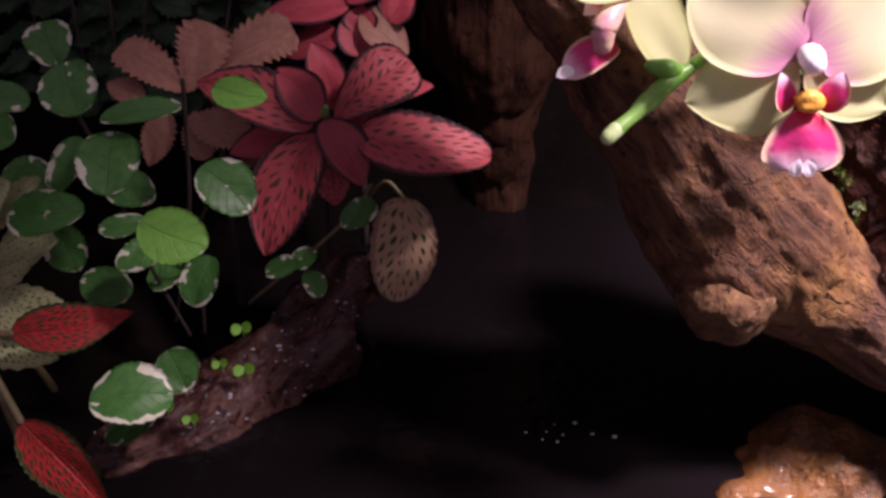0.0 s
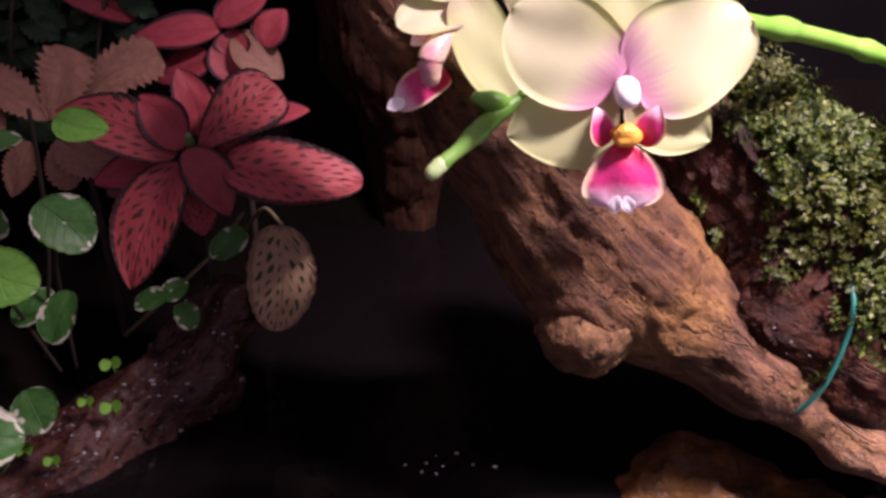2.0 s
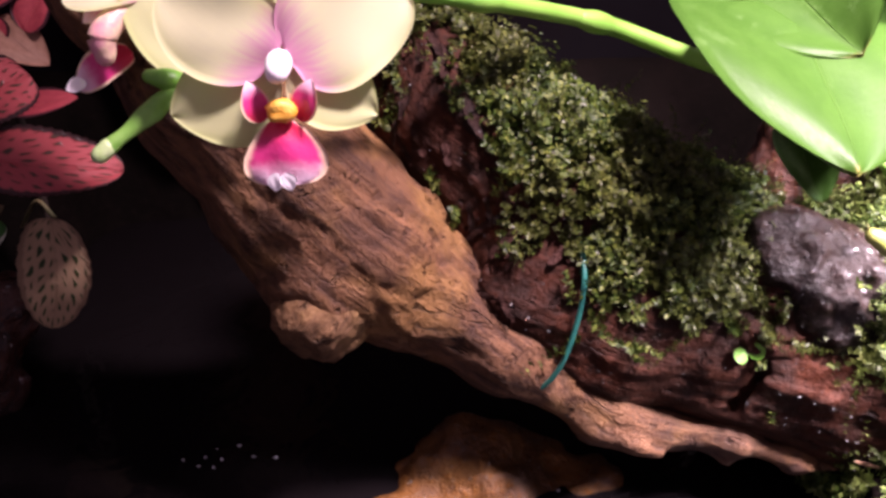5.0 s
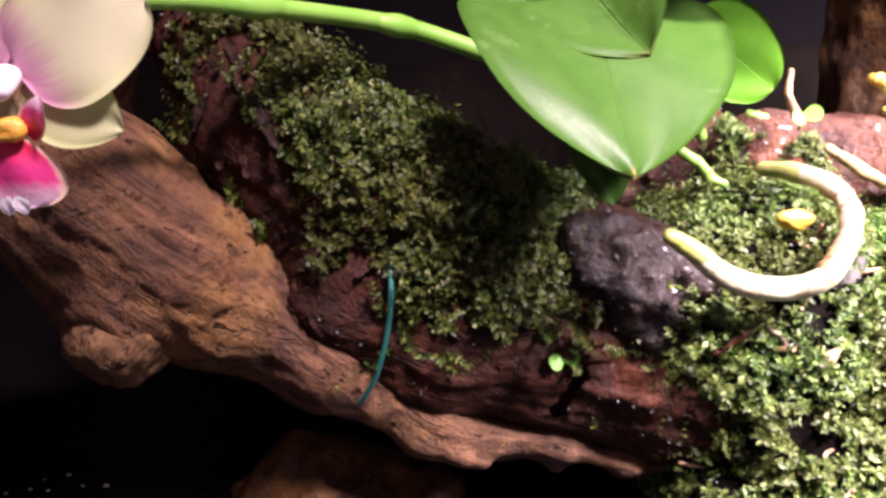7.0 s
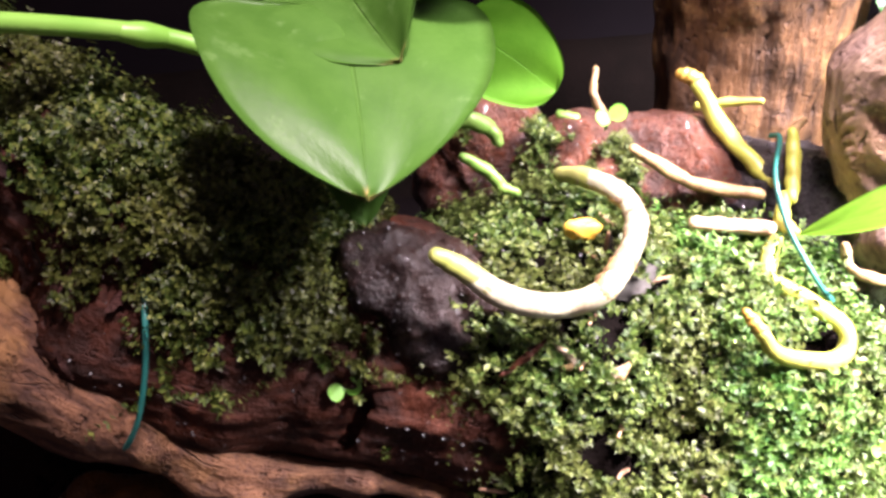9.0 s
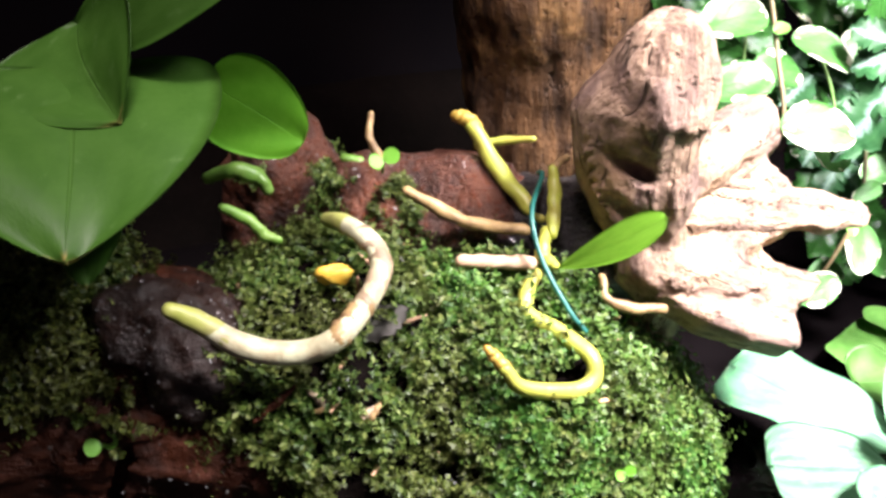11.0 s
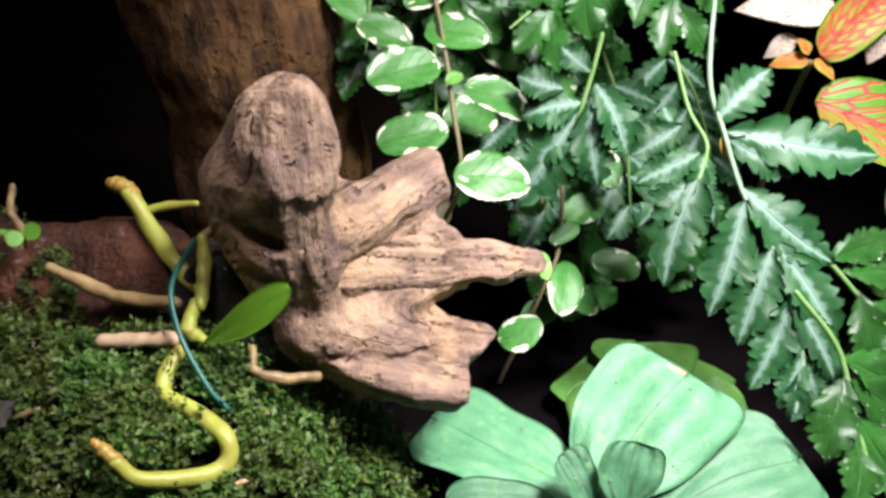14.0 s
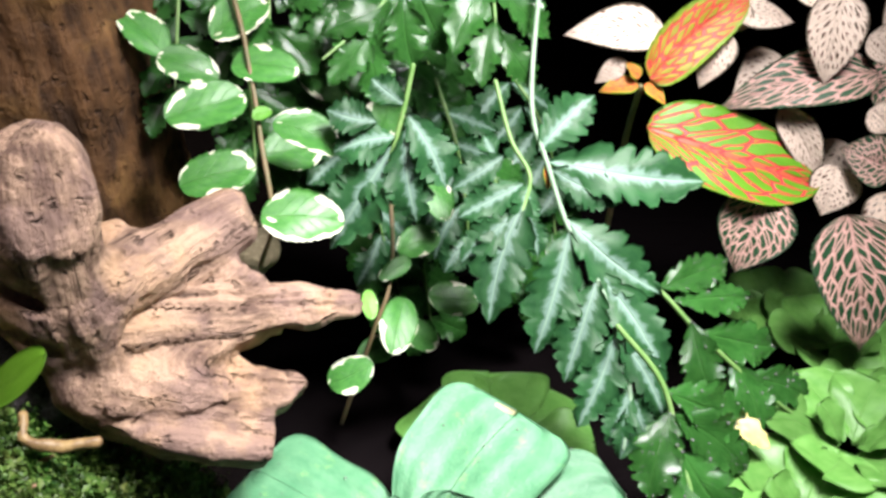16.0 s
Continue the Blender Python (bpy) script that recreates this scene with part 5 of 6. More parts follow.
for pts in ([(-0.10, 0.272, 0.045), (-0.088, 0.268, 0.09), (-0.084, 0.266, 0.12), (-0.082, 0.264, 0.140)], [(-0.095, 0.27, 0.04), (-0.105, 0.264, 0.08), (-0.112, 0.262, 0.115), (-0.118, 0.258, 0.14)], [(-0.09, 0.272, 0.04), (-0.082, 0.258, 0.09), (-0.066, 0.235, 0.115)]):
    part("stem", tube("stem", pts, 0.0007, "vine_shaded", 8), fig)
trail = thing("creeping_fig", (-0.045, 0.28, 0.05), "thin trailing fig shoot with small dark leaves over the water", "plant", "creeping figs")
leaves_at(trail, [((-0.030, 0.275, 0.088), 15, 11, 220), ((-0.047, 0.270, 0.062), 11, 9, 300), ((-0.058, 0.270, 0.069), 13, 9, 190), ((-0.050, 0.273, 0.071), 10, 8, 40)], "ficus", 0)
part("stem", tube("stem", [(-0.075, 0.285, 0.045), (-0.055, 0.276, 0.066), (-0.035, 0.278, 0.084), (-0.026, 0.284, 0.095)], 0.0007, "vine", 8), trail)

figr = thing("creeping_fig", (0.43, 0.24, 0.06), "creeping fig vine with round bright green leaves edged in white", "plant", "creeping figs")
leaves_at(figr, [
    ((0.410, 0.245, 0.159), 26, 18, 20), ((0.438, 0.232, 0.148), 24, 17, 340), ((0.408, 0.235, 0.140), 24, 17, 10), ((0.428, 0.217, 0.127), 26, 18, 355), ((0.410, 0.260, 0.168), 20, 15, 160),
    ((0.432, 0.250, 0.167), 22, 15, 345), ((0.484, 0.220, 0.080), 19, 15, 350), ((0.461, 0.220, 0.076), 23, 14, 250), ((0.439, 0.215, 0.066), 17, 13, 200), ((0.463, 0.225, 0.096), 14, 7, 30),
    ((0.448, 0.215, 0.091), 11, 6, 270, None, "ficus_bright"), ((0.485, 0.232, 0.115), 18, 11, 280), ((0.426, 0.240, 0.155), 7, 5, 30, None, "ficus_bright"), ((0.400, 0.272, 0.178), 20, 14, 130), ((0.43, 0.265, 0.18), 22, 16, 30), ((0.47, 0.262, 0.10), 22, 16, 200), ((0.45, 0.275, 0.12), 22, 18, 100), ((0.475, 0.255, 0.14), 20, 16, 60), ((0.452, 0.235, 0.110), 18, 14, 300), ((0.470, 0.222, 0.068), 17, 12, 330), ((0.478, 0.235, 0.098), 17, 13, 20), ((0.455, 0.228, 0.062), 14, 11, 190), ((0.440, 0.255, 0.135), 22, 17, 10), ((0.458, 0.262, 0.155), 21, 16, 330), ((0.395, 0.285, 0.165), 20, 15, 200), ((0.415, 0.270, 0.150), 18, 14, 80)], "ficus", -20, teeth=9, bite=0.06)
for pts in ([(0.418, 0.235, 0.105), (0.421, 0.226, 0.125), (0.424, 0.238, 0.148), (0.428, 0.255, 0.172), (0.43, 0.27, 0.19)], [(0.442, 0.235, 0.03), (0.452, 0.222, 0.075), (0.462, 0.226, 0.094), (0.47, 0.24, 0.12)]):
    part("stem", tube("stem", pts, 0.0008, "vine", 8, 0, 0.2), figr)


def blades(plant, rows, **more):
    """Leaves by base, tip, width in millimetres, skin, facing and shape."""
    for i, (base, tip, w, mat, face, shape) in enumerate(rows):
        part("leaf", leaf("leaf", base, tip, w / 1000, mat, shape, face or (0.05, -0.6, 0.8), seed=i * 3 + int(1000 * abs(base[0])), nu=30, nv=14, **more), plant)


pink = thing("nerve_plant", (-0.040, 0.29, 0.06), "nerve plant with rosy pink leaves speckled dark green", "plant", "nerve plants")
blades(pink, [
    ((-0.0290, 0.2793, 0.1150), (0.0171, 0.2773, 0.1107), 25.5, "fittonia_spot", None, "oblong"),
    ((-0.0440, 0.2800, 0.1160), (-0.0628, 0.2613, 0.0786), 25.0, "fittonia_spot", (-0.1, -0.7, 0.7), "ovate"),
    ((-0.0375, 0.2825, 0.1200), (-0.0109, 0.2912, 0.1384), 22.0, "fittonia_spot", (0.2, -0.7, 0.6), "fan"),
    ((-0.0425, 0.2822, 0.1204), (-0.0571, 0.2903, 0.1366), 16.0, "fittonia", (-0.2, -0.7, 0.6), "ovate"),
    ((-0.0450, 0.2810, 0.1180), (-0.0850, 0.2884, 0.1335), 22.0, "fittonia_spot", (-0.1, -0.6, 0.75), "ovate"),
    ((-0.0412, 0.2812, 0.1204), (-0.0271, 0.2700, 0.1013), 17.0, "fittonia", (0.1, -0.7, 0.7), "ovate"),
    ((-0.0378, 0.2790, 0.1068), (-0.0378, 0.2730, 0.0920), 14.0, "fittonia_spot", (0, -0.8, 0.5), "ovate"),
    ((-0.0300, 0.2850, 0.1155), (-0.0231, 0.2900, 0.1290), 13.0, "fittonia", None, "ovate"),
    ((-0.0480, 0.2880, 0.1100), (-0.0760, 0.2850, 0.1080), 17.0, "fittonia", (-0.1, -0.6, 0.75), "ovate"),
    ((-0.0400, 0.3000, 0.1180), (-0.0460, 0.3020, 0.1420), 16.0, "fittonia", None, "ovate"),
], fold=0.2, droop=0.15, teeth=16, bite=0.05)
part("stem", tube("stem", [(-0.045, 0.30, 0.03), (-0.042, 0.292, 0.09), (-0.041, 0.286, 0.122)], 0.0016, "vine_shaded", 8), pink)
part("bud", tube("bud", [(-0.041, 0.285, 0.121), (-0.040, 0.281, 0.125)], [0.0018, 0.0012], "vine_green", 8), pink)

back = thing("nerve_plant", (-0.04, 0.33, 0.06), "dim crimson nerve plant at the back of the bank", "plant", "nerve plants")
blades(back, [
    ((-0.0346, 0.3258, 0.1496), (-0.0680, 0.3249, 0.1477), 17, "fittonia", None, "ovate"), ((-0.0367, 0.3267, 0.1515), (-0.0180, 0.3305, 0.162), 17, "fittonia", None, "ovate"),
    ((-0.0388, 0.3211, 0.1402), (-0.0590, 0.3178, 0.1337), 18, "fittonia", None, "ovate"), ((-0.0388, 0.3164, 0.1309), (-0.0473, 0.3127, 0.1213), 14, "fittonia", (0, -0.8, 0.5), "ovate"),
    ((-0.0304, 0.3211, 0.1402), (-0.0303, 0.3249, 0.1500), 13, "fittonia", None, "ovate"), ((-0.0198, 0.323, 0.144), (-0.0115, 0.3277, 0.1563), 15, "fittonia", None, "ovate"),
    ((-0.0304, 0.3174, 0.1327), (-0.0356, 0.323, 0.147), 14, "fittonia", None, "ovate"), ((-0.0303, 0.3249, 0.1477), (-0.0126, 0.3188, 0.1335), 16, "fittonia_dry", None, "ovate"),
    ((-0.07, 0.345, 0.15), (-0.095, 0.34, 0.16), 18, "fittonia", None, "ovate"), ((-0.06, 0.345, 0.16), (-0.075, 0.34, 0.178), 18, "fittonia", None, "ovate"), ((-0.028, 0.318, 0.118), (-0.004, 0.312, 0.124), 13, "fittonia", None, "ovate")], fold=0.2, droop=0.15)
part("stem", tube("stem", [(-0.035, 0.345, 0.04), (-0.034, 0.338, 0.10), (-0.035, 0.331, 0.149)], 0.0016, "vine_shaded", 8), back)

dry = thing("nerve_plant", (-0.082, 0.30, 0.07), "nerve plant with faded salmon leaves and toothed edges", "plant", "nerve plants")
blades(dry, [
    ((-0.0930, 0.3007, 0.1240), (-0.1165, 0.3069, 0.1397), 18, "fittonia_dry", None, "fan"), ((-0.0925, 0.3007, 0.1240), (-0.0835, 0.3101, 0.147), 22, "fittonia_dry", (0, -0.8, 0.6), "fan"),
    ((-0.0820, 0.304, 0.1310), (-0.0536, 0.3093, 0.1450), 22, "fittonia_dry", (0, -0.8, 0.6), "fan"), ((-0.0910, 0.2962, 0.1148), (-0.0669, 0.2938, 0.1088), 18, "fittonia_dry", None, "ovate"),
    ((-0.0988, 0.2975, 0.1175), (-0.1074, 0.29, 0.1000), 14, "fittonia_dry", None, "ovate"), ((-0.0736, 0.29, 0.1008), (-0.0551, 0.2929, 0.1073), 11, "fittonia_dry", None, "ovate"),
    ((-0.0869, 0.2909, 0.1017), (-0.0900, 0.2975, 0.1185), 14, "fittonia_dry", None, "ovate"), ((-0.1079, 0.2991, 0.1212), (-0.121, 0.3016, 0.1278), 12, "fittonia_dry", None, "ovate")], fold=0.15, droop=0.1, teeth=11, bite=0.24)
part("stem", tube("stem", [(-0.085, 0.31, 0.03), (-0.084, 0.305, 0.08), (-0.083, 0.302, 0.125)], 0.0015, "vine_shaded", 8), dry)

hang = thing("nerve_plant", (-0.015, 0.30, 0.085), "faded beige hanging leaf with green specks over the water", "plant", "nerve plants")
blades(hang, [((-0.0142, 0.2905, 0.0871), (-0.0185, 0.2802, 0.048), 25, "fittonia_pale", (0, -0.97, 0.25), "oblong")], fold=0.05, droop=0.05, teeth=8, bite=0.06)
part("stem", tube("stem", [(-0.032, 0.31, 0.075), (-0.022, 0.303, 0.088), (-0.015, 0.297, 0.084)], 0.0008, "vine", 8), hang)

red = thing("nerve_plant", (-0.125, 0.20, 0.05), "bright red nerve plant leaves with dark green specks", "plant", "nerve plants")
blades(red, [((-0.122, 0.203, 0.085), (-0.090, 0.214, 0.086), 15, "fittonia_red", (0, -0.8, 0.6), "pointed"), ((-0.117, 0.188, 0.066), (-0.092, 0.176, 0.040), 18, "fittonia_red", (-0.3, -0.8, 0.5), "pointed")], fold=0.2, droop=0.1, teeth=14, bite=0.07)
part("stem", tube("stem", [(-0.135, 0.215, 0.03), (-0.127, 0.196, 0.08), (-0.117, 0.188, 0.066)], 0.0011, "vine", 8), red)
part("stem", tube("stem", [(-0.135, 0.215, 0.03), (-0.132, 0.205, 0.08), (-0.122, 0.203, 0.085)], 0.0011, "vine", 8), red)

cream = thing("nerve_plant", (-0.135, 0.23, 0.05), "cream white nerve plant with crinkled leaves", "plant", "nerve plants")
blades(cream, [((-0.140, 0.232, 0.090), (-0.115, 0.226, 0.104), 20, "fittonia_cream", None, "ovate"), ((-0.142, 0.225, 0.083), (-0.112, 0.219, 0.082), 17, "fittonia_cream", None, "ovate"), ((-0.142, 0.220, 0.074), (-0.116, 0.213, 0.070), 20, "fittonia_cream", None, "ovate"), ((-0.145, 0.24, 0.10), (-0.13, 0.235, 0.118), 18, "fittonia_cream", None, "ovate"), ((-0.145, 0.24, 0.10), (-0.122, 0.238, 0.118), 14, "fittonia_cream", None, "ovate")], fold=0.15, droop=0.1, teeth=8, bite=0.12, ruffle=0.04)
part("stem", tube("stem", [(-0.14, 0.25, 0.03), (-0.142, 0.235, 0.07), (-0.142, 0.232, 0.10)], 0.0013, "vine", 8), cream)


def frond(plant, spine, pinnae, mat, stem="vine_green", r=0.0011, teeth=7.0, nv=14, **more):
    """A fern frond: a bent midrib with lobed leaflets, by base, tip and width in millimetres."""
    part("midrib", tube("midrib", spine, [r] * (len(spine) - 1) + [r * 0.5], stem, 8, 40), plant)
    for i, (base, tip, w) in enumerate(pinnae):
        part("leaflet", leaf("leaflet", base, tip, w * 1.2 / 1000, mat, "lance", (-0.3 + 0.2 * math.sin(i * 1.9), -0.65, 0.6), seed=i * 5 + int(1000 * base[0]), nu=60, nv=nv, teeth=teeth, bite=0.46, slantbite=False, droop=0.12, fold=0.12, ruffle=0.08, **more), plant)


fern = thing("silver_fern", (0.50, 0.21, 0.10), "silver-striped fern with dark green lobed fronds", "fern", "ferns")
SP = [(0.5256, 0.2298, 0.188), (0.5132, 0.2158, 0.1616), (0.5081, 0.2072, 0.147), (0.5078, 0.1988, 0.1356), (0.5072, 0.1859, 0.1181), (0.5103, 0.1737, 0.1038), (0.5105, 0.1607, 0.0868), (0.5078, 0.1495, 0.0702), (0.5007, 0.143, 0.057)]
frond(fern, SP, [
    ((0.5082, 0.1984, 0.1353), (0.5558, 0.1702, 0.1283), 18.3), ((0.5062, 0.2015, 0.1381), (0.5304, 0.2021, 0.1544), 13.5), ((0.5078, 0.197, 0.1332), (0.527, 0.18, 0.1229), 11.5), ((0.5074, 0.1868, 0.1194), (0.5288, 0.1595, 0.0969), 16.2),
    ((0.5072, 0.1841, 0.1157), (0.4847, 0.1699, 0.0826), 18.1), ((0.5106, 0.1741, 0.1046), (0.5207, 0.1457, 0.0734), 14.3), ((0.5105, 0.1724, 0.1023), (0.4901, 0.1615, 0.0747), 15.3), ((0.5108, 0.1612, 0.0876), (0.4897, 0.1526, 0.0628), 14.3),
    ((0.5105, 0.1607, 0.0868), (0.5163, 0.14, 0.063), 11.5), ((0.5089, 0.1512, 0.0732), (0.4961, 0.1459, 0.058), 9.6), ((0.5086, 0.1508, 0.0724), (0.5091, 0.1409, 0.0596), 8.6), ((0.5069, 0.1488, 0.0687), (0.4988, 0.1418, 0.0542), 9.6)], "fern_silver", stem="vine_silver", r=0.0009, nv=18)
frond(fern, [(0.5009, 0.2195, 0.1587), (0.4994, 0.2077, 0.1421), (0.5013, 0.1991, 0.1319), (0.4964, 0.195, 0.1233), (0.4877, 0.1899, 0.111)], [
    ((0.4958, 0.2062, 0.1377), (0.4764, 0.2087, 0.1287), 10.5), ((0.4987, 0.1986, 0.1295), (0.4753, 0.2034, 0.1209), 11.4), ((0.4984, 0.1964, 0.1264), (0.4739, 0.1818, 0.0914), 16.2), ((0.495, 0.1945, 0.1217), (0.4717, 0.1957, 0.1085), 11.3),
    ((0.5004, 0.1978, 0.1295), (0.4935, 0.1905, 0.1155), 9.5), ((0.4932, 0.2074, 0.1378), (0.4919, 0.2124, 0.1434), 7.6), ((0.4967, 0.1937, 0.1217), (0.4954, 0.1848, 0.1091), 8.5)], "fern_silver", r=0.0008, nv=18)
frond(fern, [(0.47, 0.2198, 0.1685), (0.465, 0.2174, 0.1561), (0.4575, 0.2148, 0.1403), (0.4504, 0.2137, 0.1286)], [
    ((0.4606, 0.2156, 0.1462), (0.4346, 0.2158, 0.1145), 17.3), ((0.4642, 0.2154, 0.1503), (0.4622, 0.2051, 0.1212), 15.5), ((0.4575, 0.2148, 0.1403), (0.4415, 0.2181, 0.129), 12.7), ((0.4613, 0.2159, 0.1478), (0.442, 0.2238, 0.1443), 13.7),
    ((0.4658, 0.2163, 0.1544), (0.4731, 0.2037, 0.1312), 14.6), ((0.4565, 0.2199, 0.1522), (0.4428, 0.2283, 0.1569), 10.9), ((0.4654, 0.2175, 0.157), (0.4573, 0.2247, 0.1656), 9.1)], "fern_silver", r=0.0008, nv=18, teeth=7.0)

green = thing("green_fern", (0.50, 0.25, 0.12), "bright green lobed fern hanging over the fig", "fern", "ferns")
frond(green, [(0.50, 0.28, 0.21), (0.487, 0.26, 0.19), (0.470, 0.25, 0.178), (0.450, 0.245, 0.168)], [
    ((0.487, 0.256, 0.186), (0.468, 0.25, 0.165), 14), ((0.48, 0.252, 0.182), (0.452, 0.25, 0.176), 13), ((0.472, 0.248, 0.178), (0.45, 0.243, 0.160), 12), ((0.49, 0.258, 0.188), (0.497, 0.245, 0.163), 14), ((0.465, 0.246, 0.174), (0.468, 0.24, 0.150), 12), ((0.483, 0.25, 0.184), (0.482, 0.242, 0.160), 13)], "fern_green", r=0.0008)
frond(green, [(0.52, 0.26, 0.21), (0.512, 0.24, 0.19), (0.505, 0.225, 0.172)], [
    ((0.513, 0.241, 0.19), (0.489, 0.228, 0.168), 14), ((0.512, 0.239, 0.188), (0.530, 0.226, 0.168), 13), ((0.507, 0.229, 0.177), (0.494, 0.218, 0.158), 10), ((0.506, 0.226, 0.174), (0.515, 0.215, 0.155), 10), ((0.515, 0.245, 0.195), (0.54, 0.238, 0.185), 12)], "fern_green", r=0.0008)
frond(green, [(0.44, 0.30, 0.21), (0.445, 0.28, 0.19), (0.44, 0.265, 0.175)], [((0.445, 0.28, 0.19), (0.42, 0.275, 0.182), 13), ((0.445, 0.278, 0.188), (0.467, 0.27, 0.18), 13), ((0.442, 0.27, 0.18), (0.425, 0.26, 0.168), 12), ((0.441, 0.267, 0.176), (0.452, 0.255, 0.16), 12)], "fern_green", r=0.0008)

wet = thing("green_fern", (0.54, 0.17, 0.04), "wet plain green fern frond lying over the water", "fern", "ferns")
frond(wet, [(0.520, 0.185, 0.100), (0.535, 0.172, 0.093), (0.545, 0.158, 0.078), (0.560, 0.145, 0.060), (0.575, 0.135, 0.045)], [
    ((0.537, 0.170, 0.092), (0.572, 0.170, 0.094), 12), ((0.540, 0.166, 0.088), (0.579, 0.163, 0.080), 12), ((0.546, 0.157, 0.078), (0.580, 0.150, 0.064), 14), ((0.543, 0.160, 0.082), (0.540, 0.142, 0.060), 13), ((0.555, 0.150, 0.067), (0.556, 0.132, 0.045), 14), ((0.560, 0.146, 0.061), (0.588, 0.138, 0.046), 13)], "fern_green", r=0.0009)
frond(wet, [(0.505, 0.155, 0.095), (0.513, 0.142, 0.079), (0.512, 0.130, 0.060), (0.508, 0.115, 0.045)], [
    ((0.514, 0.140, 0.076), (0.545, 0.132, 0.058), 17), ((0.513, 0.136, 0.070), (0.538, 0.122, 0.046), 17), ((0.512, 0.130, 0.061), (0.522, 0.108, 0.038), 15), ((0.513, 0.137, 0.071), (0.495, 0.124, 0.052), 14), ((0.511, 0.127, 0.056), (0.495, 0.112, 0.040), 12)], "fern_green", r=0.0009)

rear = thing("green_fern", (0.45, 0.29, 0.06), "dense bright green fern foliage behind the fig vine", "fern", "ferns")
deep = np.random.default_rng(31)
for k in range(9):
    a = np.array((0.425 + 0.012 * k, 0.285 + 0.02 * deep.uniform(), 0.205 - 0.02 * (k % 3)))
    end = a + np.array((deep.uniform(-0.02, 0.015), -0.03, -0.05 + deep.uniform(-0.015, 0.01)))
    mid = (a + end) / 2 + np.array((0, -0.004, 0.006))
    rows = []
    for f in np.linspace(0.25, 0.95, 6):
        p = a + (end - a) * f
        for sgn in (-1, 1):
            rows.append((tuple(p), tuple(p + np.array((sgn * 0.019 * (1.15 - 0.5 * f), -0.008, -0.012 + 0.004 * deep.uniform(-1, 1)))), 9))
    frond(rear, [tuple(a), tuple(mid), tuple(end)], rows, "fern_green", r=0.0007)
low = thing("green_fern", (0.50, 0.26, 0.02), "shaded green fern foliage low behind the silver fern", "fern", "ferns")
for k in range(8):
    a = np.array((0.462 + 0.013 * k, 0.258 + 0.02 * deep.uniform(), 0.150 - 0.022 * (k % 3)))
    end = a + np.array((deep.uniform(-0.015, 0.02), -0.028, -0.055 + deep.uniform(-0.012, 0.01)))
    rows = []
    for f in np.linspace(0.2, 0.95, 5):
        p = a + (end - a) * f
        for sgn in (-1, 1):
            rows.append((tuple(p), tuple(p + np.array((sgn * 0.021 * (1.15 - 0.5 * f), -0.006, -0.013 + 0.005 * deep.uniform(-1, 1)))), 11))
    frond(low, [tuple(a), tuple((a + end) / 2 + np.array((0, -0.004, 0.005))), tuple(end)], rows, "fern_silver" if k % 3 == 0 else "fern_green", r=0.0007)
dim = thing("green_fern", (-0.11, 0.35, 0.06), "green foliage at the back of the bank, colours darkened for the shade there", "fern", "ferns")
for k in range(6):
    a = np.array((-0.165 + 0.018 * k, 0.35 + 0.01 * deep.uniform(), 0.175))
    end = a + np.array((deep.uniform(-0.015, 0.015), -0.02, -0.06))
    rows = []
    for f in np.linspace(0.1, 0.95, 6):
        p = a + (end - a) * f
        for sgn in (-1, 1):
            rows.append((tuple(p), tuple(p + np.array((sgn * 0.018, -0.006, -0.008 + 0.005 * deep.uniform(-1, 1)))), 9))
    frond(dim, [tuple(a), tuple((a + end) / 2 + np.array((0, -0.004, 0.004))), tuple(end)], rows, "fern_shaded", "vine_shaded", r=0.0007)

lime = thing("nerve_plant", (0.561, 0.225, 0.08), "lime green nerve plant with vivid red veins", "plant", "nerve plants")
blades(lime, [
    ((0.5581, 0.2057, 0.1361), (0.6127, 0.1678, 0.1157), 37, "fittonia_lime", (-0.35, -0.5, 0.8), "blade"), ((0.5627, 0.2113, 0.152), (0.6022, 0.2047, 0.1788), 21, "fittonia_flame", (-0.3, -0.8, 0.5), "blade"),
    ((0.5586, 0.2125, 0.1502), (0.5453, 0.2185, 0.1488), 8.6, "fittonia_flame", None, "pointed"), ((0.5604, 0.2116, 0.1502), (0.5663, 0.2052, 0.1434), 8.6, "fittonia_flame", None, "pointed"), ((0.559, 0.2132, 0.1521), (0.5566, 0.2173, 0.1578), 7.5, "fittonia_flame", None, "pointed"),
    ((0.5085, 0.1990, 0.1345), (0.5070, 0.1960, 0.1262), 4.6, "fittonia_flame", None, "pointed")], fold=0.15, droop=0.12, ruffle=0.02)
part("stem", tube("stem", [(0.575, 0.245, 0.06), (0.568, 0.228, 0.12), (0.560, 0.213, 0.149)], 0.0013, "vine", 8), lime)

